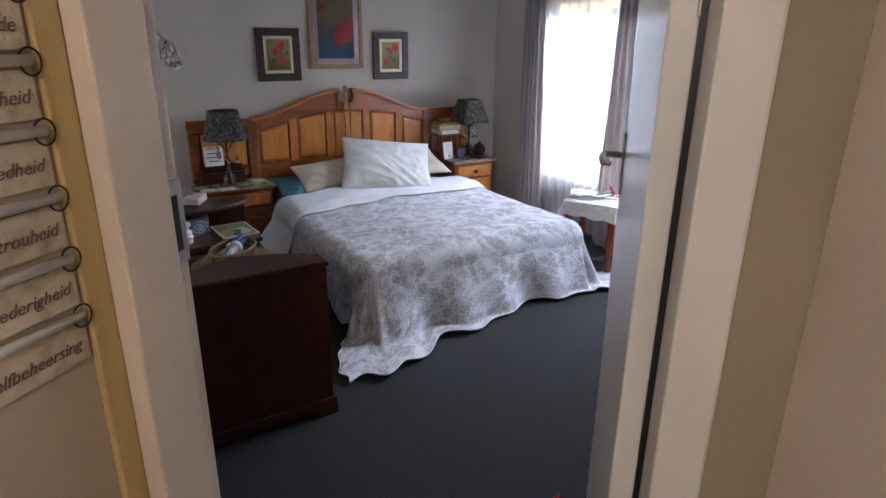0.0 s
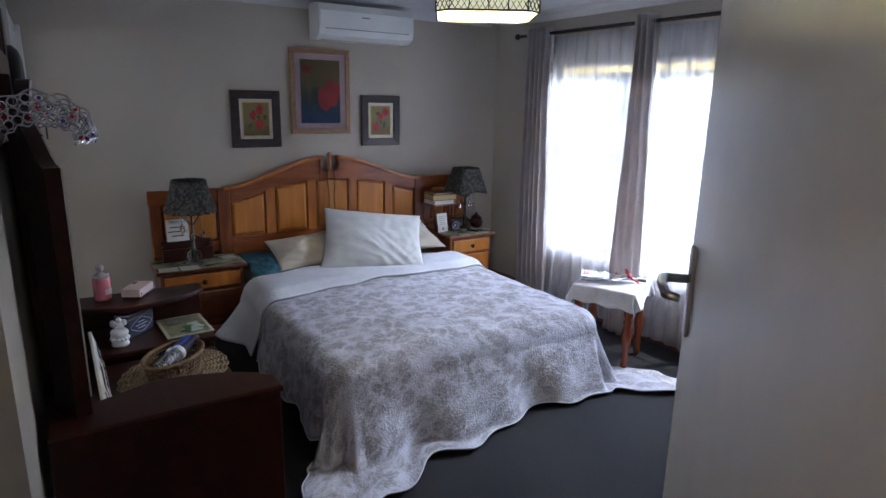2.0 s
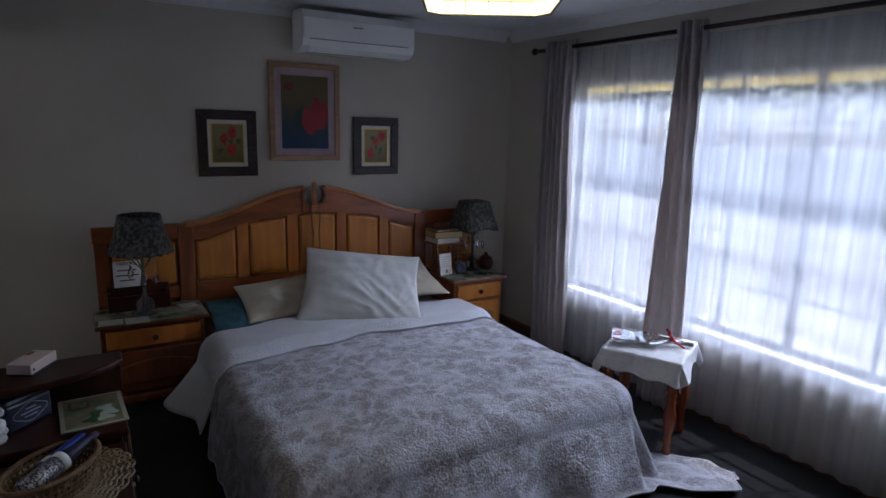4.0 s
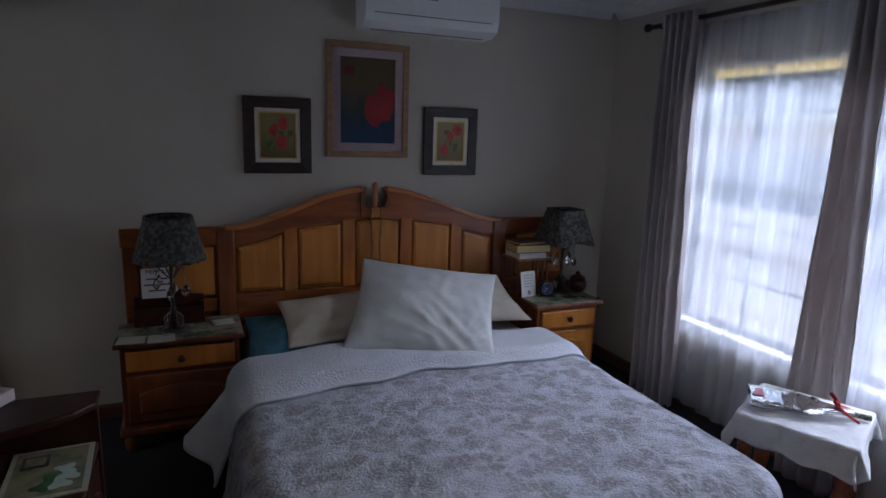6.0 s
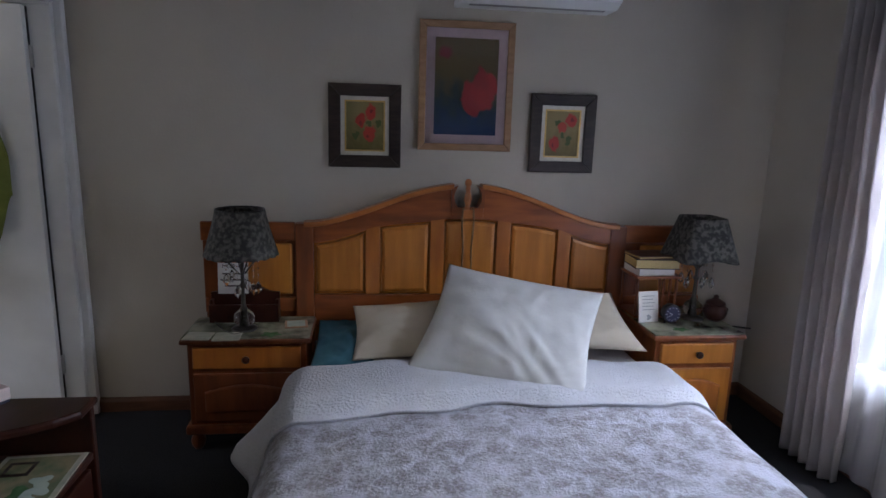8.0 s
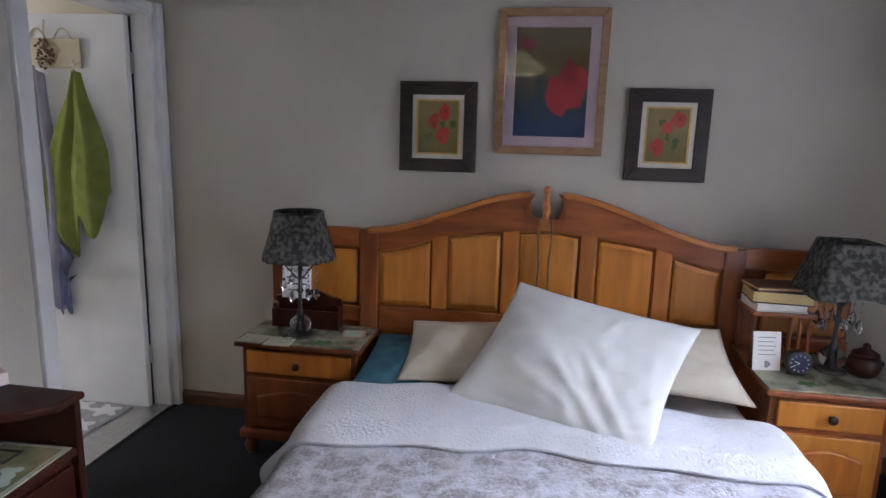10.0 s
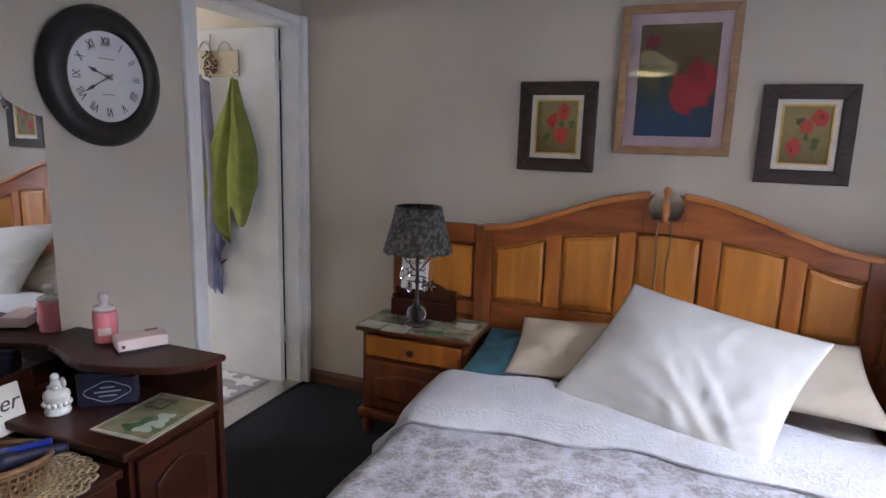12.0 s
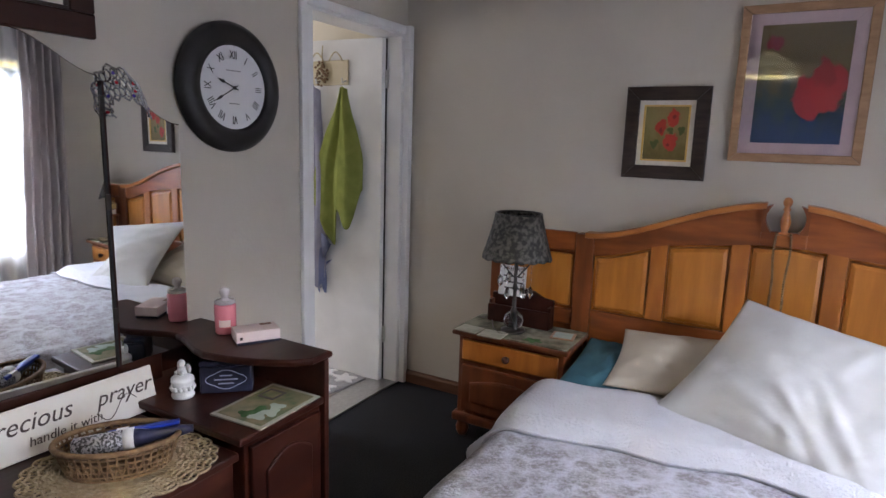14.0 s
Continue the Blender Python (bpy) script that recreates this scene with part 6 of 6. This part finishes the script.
# ---- on the west wall ----
def wall_clock():
    c = thing("wall_clock", "large round black wall clock with a white Roman dial", "wall clock")
    m = Matrix.Translation((WX, 3.725, 1.645)) @ Matrix.Rotation(radians(90), 4, "Y") @ Matrix.Rotation(radians(90), 4, "Z")
    R = 0.248
    part("case", lathe([(R - 0.02, 0.001), (R, 0.016), (R, 0.03), (R - 0.02, 0.052), (R - 0.05, 0.062), (R - 0.075, 0.056), (R - 0.088, 0.046), (R - 0.088, 0.037), (0.01, 0.036)], 64, m=m), "black", c, "wide moulded black rim", smooth=True)
    m = m @ Matrix.Translation((0, 0, 0.027))
    part("dial", lathe([(R - 0.089, 0.009), (R - 0.089, 0.0125), (0.01, 0.013)], 48, m=m), "dial", c, "white dial")
    names = ["XII", "I", "II", "III", "IIII", "V", "VI", "VII", "VIII", "IX", "X", "XI"]
    for i, t in enumerate(names):
        a = -i * math.pi / 6
        lettering(t, 0.044, "black", m @ Matrix.Rotation(a, 4, "Z") @ Matrix.Translation((0, 0.122, 0.0145)) @ Matrix.Diagonal((0.68, 1, 1, 1)), c, "numeral")
    for i, w in enumerate((0.07, 0.05)):
        part("dial_mark", box(-w / 2, 0.062 - 0.125 * i, 0.0135, w / 2, 0.066 - 0.125 * i, 0.0142, m=m), "grey_plastic", c)
    for name, ang, l, w, z in (("hour_hand", -291, 0.085, 0.005, 0.016), ("minute_hand", -240, 0.115, 0.004, 0.018)):
        h = m @ Matrix.Rotation(radians(ang), 4, "Z")
        bm = prism([(-w * 0.5, -0.02), (w * 0.5, -0.02), (w * 0.4, l * 0.55), (w * 1.5, l * 0.68), (0, l), (-w * 1.5, l * 0.68), (-w * 0.4, l * 0.55)], (z, z + 0.0015), "z", m=h)
        part(name, bm, "black", c)
    part("hub", lathe([(0.007, 0.013), (0.007, 0.021), (0.003, 0.023)], 14, m=m), "black", c)
    return c


wall_clock()


def wall_frame(face, y0, y1, z0, z1, w, depth, outer, inner, label):
    p = thing("picture", label, "framed picture", group="pictures on the west wall")
    for a0, b0, a1, b1 in ((y0, z0, y1, z0 + w), (y0, z1 - w, y1, z1), (y0, z0 + w, y0 + w, z1 - w), (y1 - w, z0 + w, y1, z1 - w)):
        part("frame_side", box(face + 0.001, a0, b0, face + depth, a1, b1, bevel=0.006), outer, p)
    for a0, b0, a1, b1 in ((y0 + w, z0 + w, y1 - w, z0 + w + 0.012), (y0 + w, z1 - w - 0.012, y1 - w, z1 - w), (y0 + w, z0 + w + 0.012, y0 + w + 0.012, z1 - w - 0.012), (y1 - w - 0.012, z0 + w + 0.012, y1 - w, z1 - w - 0.012)):
        part("inner_slip", box(face + 0.002, a0, b0, face + depth - 0.008, a1, b1, bevel=0.003), inner, p)
    part("canvas", box(face + 0.002, y0 + w + 0.011, z0 + w + 0.011, face + 0.012, y1 - w - 0.011, z1 - w - 0.011), "sign", p)


wall_frame(WX, 2.55, 3.20, 1.745, 2.27, 0.075, 0.03, "mahog", "dark_frame", "picture in a wide dark mahogany frame over the mirror")
wall_frame(0.94, 1.34, 1.80, 1.53, 2.06, 0.06, 0.028, "dark_frame", "gold", "picture in a brown frame with a gilt inner edge")


# ---- curtains ----
def rod():
    r = thing("curtain_rod", "dark bronze curtain rod with ball ends on brackets", "curtain rod")
    x, z = 4.575, 2.228
    part("pole", tube([(x, 4.53, z), (x, 1.5, z)], 0.0135, 14), "rod", r, smooth=True)
    part("end_ball", lathe([(0.012, 0), (0.02, 0.012), (0.026, 0.03), (0.02, 0.046), (0.004, 0.052)], 16, m=Matrix.Translation((x, 4.525, z)) @ Matrix.Rotation(radians(-90), 4, "X")), "rod", r, smooth=True)
    for y in (4.47, 1.6):
        part("bracket", box(x - 0.006, y - 0.008, z - 0.012, EX - 0.001, y + 0.008, z + 0.004, bevel=0.003), "rod", r)
        part("bracket_plate", box(EX - 0.008, y - 0.02, z - 0.045, EX - 0.001, y + 0.02, z + 0.03, bevel=0.003), "rod", r)


rod()


def curtain(ya, yb, ba, bb, pleats, seed, label):
    def f(u, v):
        k = ease(0.0, 1.0, v)
        y = (ya + (yb - ya) * u) * (1 - k) + (ba + (bb - ba) * u) * k
        amp = 0.028 + 0.016 * math.sin(2.2 * v + seed)
        x = 4.575 + amp * math.sin(2 * math.pi * pleats * u + 0.5 * math.sin(2.5 * v + seed)) + 0.012 * nz(4 * u, 3 * v, seed) + 0.007 * nz(16 * u, 22 * v, seed) * ease(0.5, 1.0, u) - 0.03 * k
        return (x, y + 0.008 * nz(6 * u, 5 * v, seed + 4), 2.275 - 2.255 * v)
    c = solid("curtain", sheet(90, 44, f, 0.003), "curtain", label, "curtain", group="grey curtains at the window", smooth=True)
    for i in range(int(pleats * 2)):
        u = (i + 0.5) / (pleats * 2)
        y = ya + (yb - ya) * u
        part("eyelet", tube([(4.575 + 0.024 * math.cos(a), y, 2.228 + 0.024 * math.sin(a)) for a in (2 * math.pi * k / 16 for k in range(17))], 0.004, 6), "steel", c, smooth=True)
    return c


curtain(4.42, 4.13, 4.39, 4.04, 5.5, 0.3, "grey satin eyelet curtain drawn to the window's side")
curtain(3.30, 3.13, 3.33, 3.05, 3.5, 1.9, "narrow grey satin eyelet curtain hanging mid-window")


def sheer(ya, yb, seed, label):
    def f(u, v):
        y = ya + (yb - ya) * u
        x = 4.632 + 0.013 * math.sin(2 * math.pi * (yb - ya) * 9 * u + seed + 0.7 * math.sin(3 * v)) + 0.012 * nz(5 * y, 2 * v, seed)
        return (x - 0.012 * v, y, 2.205 - (2.155 + 0.02 * nz(3 * y, seed)) * v)
    s = solid("sheer_curtain", sheet(220, 24, f), "sheer", label, "sheer curtain", group="white sheers at the window", smooth=True)
    return s


sheer(4.25, 3.02, 0.0, "white voile sheer hanging over the window")
sheer(3.10, 1.55, 2.0, "white voile sheer hanging over the window")


# ---- the stool by the window ----
def stool():
    s = thing("stool", "stool on turned red-stained legs beside the window", "stool", (4.19, 2.98, 0), 26)
    part("seat", box(-0.19, -0.19, 0.505, 0.19, 0.19, 0.535, bevel=0.01), "stool_wood", s)
    part("apron", box(-0.165, -0.165, 0.43, 0.165, 0.165, 0.505, bevel=0.004), "stool_wood", s)
    prof = [(0.014, 0), (0.02, 0.015), (0.024, 0.05), (0.016, 0.075), (0.026, 0.10), (0.018, 0.13), (0.03, 0.2), (0.033, 0.25), (0.022, 0.31), (0.028, 0.335), (0.02, 0.355), (0.028, 0.38), (0.028, 0.44)]
    for x in (-0.165, 0.165):
        for y in (-0.165, 0.165):
            part("leg", lathe(prof, 18, m=Matrix.Translation((x, y, 0))), "stool_wood", s, "turned red-stained leg", smooth=True)
    return s


stool()


def stool_cloth():
    m = pose(4.19, 2.98, 0, 0, 0, 26)

    def f(u, v):
        a, b = -0.315 + 0.63 * u, -0.315 + 0.63 * v
        qx, qy = max(-0.195, min(0.195, a)), max(-0.195, min(0.195, b))
        o = Vector((a - qx, b - qy, 0))
        d = o.length
        z = 0.541 + 0.004 * nz(9 * a, 9 * b)
        if d < 1e-6:
            return m @ Vector((a, b, z))
        w = o / d
        t = 9 * (a + b) + 4 * math.atan2(o.y, o.x)
        scal = 0.012 * math.sin(40 * (a - b) + 3) * ease(0.08, 0.15, d)
        return m @ (Vector((qx, qy, z - 0.9 * d + scal)) + w * (0.012 + 0.16 * d + 0.02 * math.sin(t) * ease(0, 0.12, d)))
    return solid("tablecloth", sheet(70, 70, f, 0.003), "cloth", "small white patterned cloth with a scalloped edge over the stool", "tablecloth", smooth=True)


stool_cloth()


def bouquet():
    b = thing("bouquet", "dried bouquet in clear film with a red ribbon on the stool", "bouquet", (4.19, 2.985, 0.545), -46)

    def f(u, v):
        x = -0.20 + 0.36 * u
        wide = 0.10 * (1 - 0.8 * ease(0.45, 1.0, u)) * (1 + 0.08 * math.sin(14 * u))
        a = 2 * math.pi * v
        return (x, wide * math.cos(a), 0.026 + 0.024 * (1 - 0.6 * u) * math.sin(a) + 0.004 * nz(14 * u, 6 * v))
    part("film", sheet(26, 22, f), "cello", b, "clear crumpled cellophane", smooth=True)
    rng = random.Random(9)
    bm = None
    for i in range(90):
        x = -0.14 + 0.2 * rng.random()
        y = (rng.random() - 0.5) * 0.13 * (0.9 - 2.2 * max(0, x))
        bm = ball((x, y, 0.022 + 0.012 * rng.random()), 0.007 + 0.006 * rng.random(), bm, 6)
    part("flower_cluster", bm, "dried", b)
    part("card_tag", box(-0.195, -0.05, 0.03, -0.15, 0.03, 0.05, bevel=0.003), "gem_red", b, "dark red label")
    for s in (-1, 1):
        pts = [(0.095 + 0.012 * math.cos(2 * math.pi * t), s * 0.045 * math.sin(math.pi * t), 0.045 + 0.03 * math.sin(math.pi * t)) for t in (i / 12 for i in range(13))]
        part("ribbon_loop", tube(pts, 0.008, 6), "red", b, smooth=True)
        part("ribbon_tail", tube([(0.1, 0, 0.045), (0.13, s * 0.04, 0.03), (0.17, s * 0.06, 0.012)], [0.007, 0.006, 0.005], 6), "red", b, smooth=True)
    part("stem_bundle", tube([(0.06, 0, 0.025), (0.22, 0.01, 0.012)], 0.012, 8), "dried", b)


bouquet()


# ---- the pendant lamp ----
def pendant():
    p = thing("pendant_lamp", "lit leaded-glass pendant lamp with cream panels hanging from the ceiling", "pendant lamp", (2.705, 2.49, 0), -33)
    skirt_z, rim_z, top_z = 2.075, 2.03, 2.21
    oct_r = [(0.2, 0.15), (0.15, 0.2), (-0.15, 0.2), (-0.2, 0.15), (-0.2, -0.15), (-0.15, -0.2), (0.15, -0.2), (0.2, -0.15)]
    n = len(oct_r)
    for i in range(n):
        (xa, ya), (xb, yb) = oct_r[i], oct_r[(i + 1) % n]
        cells = 4 if i % 2 else 1
        for k in range(cells):
            s0, s1 = k / cells, (k + 1) / cells

            def row(s, f, z):
                return Vector(((xa + (xb - xa) * s) * f, (ya + (yb - ya) * s) * f, z))
            for f0, z0, f1, z1, mt in ((1.0, rim_z, 1.0, skirt_z, "amber"), (1.0, skirt_z, 0.22, top_z, "amber")):
                q = [row(s0, f0, z0), row(s1, f0, z0), row(s1, f1, z1), row(s0, f1, z1)]
                c = sum(q, Vector()) / 4
                q = [c + (v - c) * 0.97 for v in q]
                own = bmesh.new()
                own.faces.new([own.verts.new(v) for v in q])
                own.normal_update()
                bmesh.ops.solidify(own, geom=own.faces[:], thickness=0.003)
                part("glass_panel", own, mt, p)
            part("came", tube([row(s0, 1.0, rim_z), row(s0, 1.0, skirt_z), row(s0, 0.22, top_z)], 0.0035, 5), "lead", p)
    for f, z in ((1.0, rim_z), (1.0, skirt_z), (0.62, skirt_z + 0.066), (0.22, top_z)):
        part("came", tube([(x * f, y * f, z) for x, y in oct_r + oct_r[:1]], 0.004, 5), "lead", p)
    # pierced lattice over the skirt
    for i in range(n):
        (xa, ya), (xb, yb) = oct_r[i], oct_r[(i + 1) % n]
        l = math.hypot(xb - xa, yb - ya)
        k = max(2, int(l / 0.022))
        pts = [(1.012 * (xa + (xb - xa) * j / k), 1.012 * (ya + (yb - ya) * j / k), rim_z + (0.004 if j % 2 else 0.041)) for j in range(k + 1)]
        part("lattice", tube(pts, 0.0028, 4), "lead", p)
        part("lattice", tube([(x, y, 2 * rim_z + 0.045 - z) for x, y, z in pts], 0.0028, 4), "lead", p)
    part("cap", lathe([(0.055, top_z), (0.05, top_z + 0.02), (0.015, top_z + 0.035), (0.008, top_z + 0.05)], 20), "lead", p)
    part("chain", tube([(0, 0, top_z + 0.04), (0, 0, CZ - 0.02)], 0.006, 8), "lead", p)
    part("ceiling_rose", lathe([(0.02, CZ - 0.03), (0.05, CZ - 0.015), (0.055, CZ - 0.002)], 20), "lead", p)
    part("bulb", ball((0, 0, 2.10), 0.022, None, 12), "bulb", p, smooth=True)
    return p


pendant()


# ---- the hall ----
def hanging_sign():
    s = thing("hanging_sign", "row of cream cloth plaques with Afrikaans words on rods", "wall sign")
    # it hangs on the left hall wall: local x along the wall, away from the doorway
    m = DOOR @ Matrix.Translation((-0.058, -0.21, 0.017)) @ Matrix.Rotation(radians(90), 4, "Z")
    words = [("Vrede", 1.665), ("Vriendelikheid", 1.565), ("Goedheid", 1.463), ("Getrouheid", 1.36), ("Nederigheid", 1.258), ("Selfbeheersing", 1.157)]
    for text, z in words:
        pl = part("plaque", box(-0.36, -0.006, z - 0.034, -0.004, 0.002, z + 0.04, bevel=0.002, m=m), "plaque", s, "cream printed plaque")
        w = m @ Matrix.Translation((-0.02, -0.0075, z)) @ Matrix.Rotation(radians(90), 4, "X")
        lettering(text, 0.029, "faded_ink", w, pl, align="RIGHT", lean=0.3)
        part("rod", tube([m @ Vector((-0.38, -0.012, z + 0.052)), m @ Vector((-0.01, -0.012, z + 0.052))], 0.0085, 10), "liner", s, smooth=True)
        ring = [m @ Vector((-0.012 + 0.018 * math.cos(a), -0.014, z + 0.05 + 0.02 * math.sin(a))) for a in (2 * math.pi * i / 20 for i in range(21))]
        part("ring", tube(ring, 0.0018, 6), "dark_metal", s, smooth=True)
    return s


hanging_sign()


# unseen fixture, added to house the hall's fill lamp
def hall_fill_fixture():
    h = thing("added_ceiling_light", "unseen round glass ceiling light added to the hall", "ceiling light", (-0.1, -0.75, 0))
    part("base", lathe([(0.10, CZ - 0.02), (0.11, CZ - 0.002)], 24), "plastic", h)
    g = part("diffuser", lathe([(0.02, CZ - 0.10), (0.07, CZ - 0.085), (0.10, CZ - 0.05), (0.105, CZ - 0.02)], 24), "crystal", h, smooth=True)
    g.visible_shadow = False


hall_fill_fixture()


def doorstop():
    d = thing("doorstop", "red fabric hen-shaped doorstop on the carpet", "doorstop", (2.10, 1.13, 0), 30)
    part("body", ball((0, 0, 0.045), 0.045, None, 14, (1.25, 0.9, 1.0)), "red", d, smooth=True)
    part("crest", prism([(-0.03, 0.075), (0.03, 0.075), (0.036, 0.098), (0.018, 0.088), (0.004, 0.115), (-0.012, 0.09), (-0.03, 0.10)], (-0.006, 0.006), "y", bevel=0.002), "red", d)


doorstop()
solid("cable", tube([(1.06, 2.14, 0.55), (1.065, 2.135, 0.25), (1.075, 2.12, 0.06), (1.10, 2.10, 0.012), (1.13, 2.11, 0.01)], 0.003, 6), "black", "black flex hanging beside the dressing table", "cable")
bath_floor()
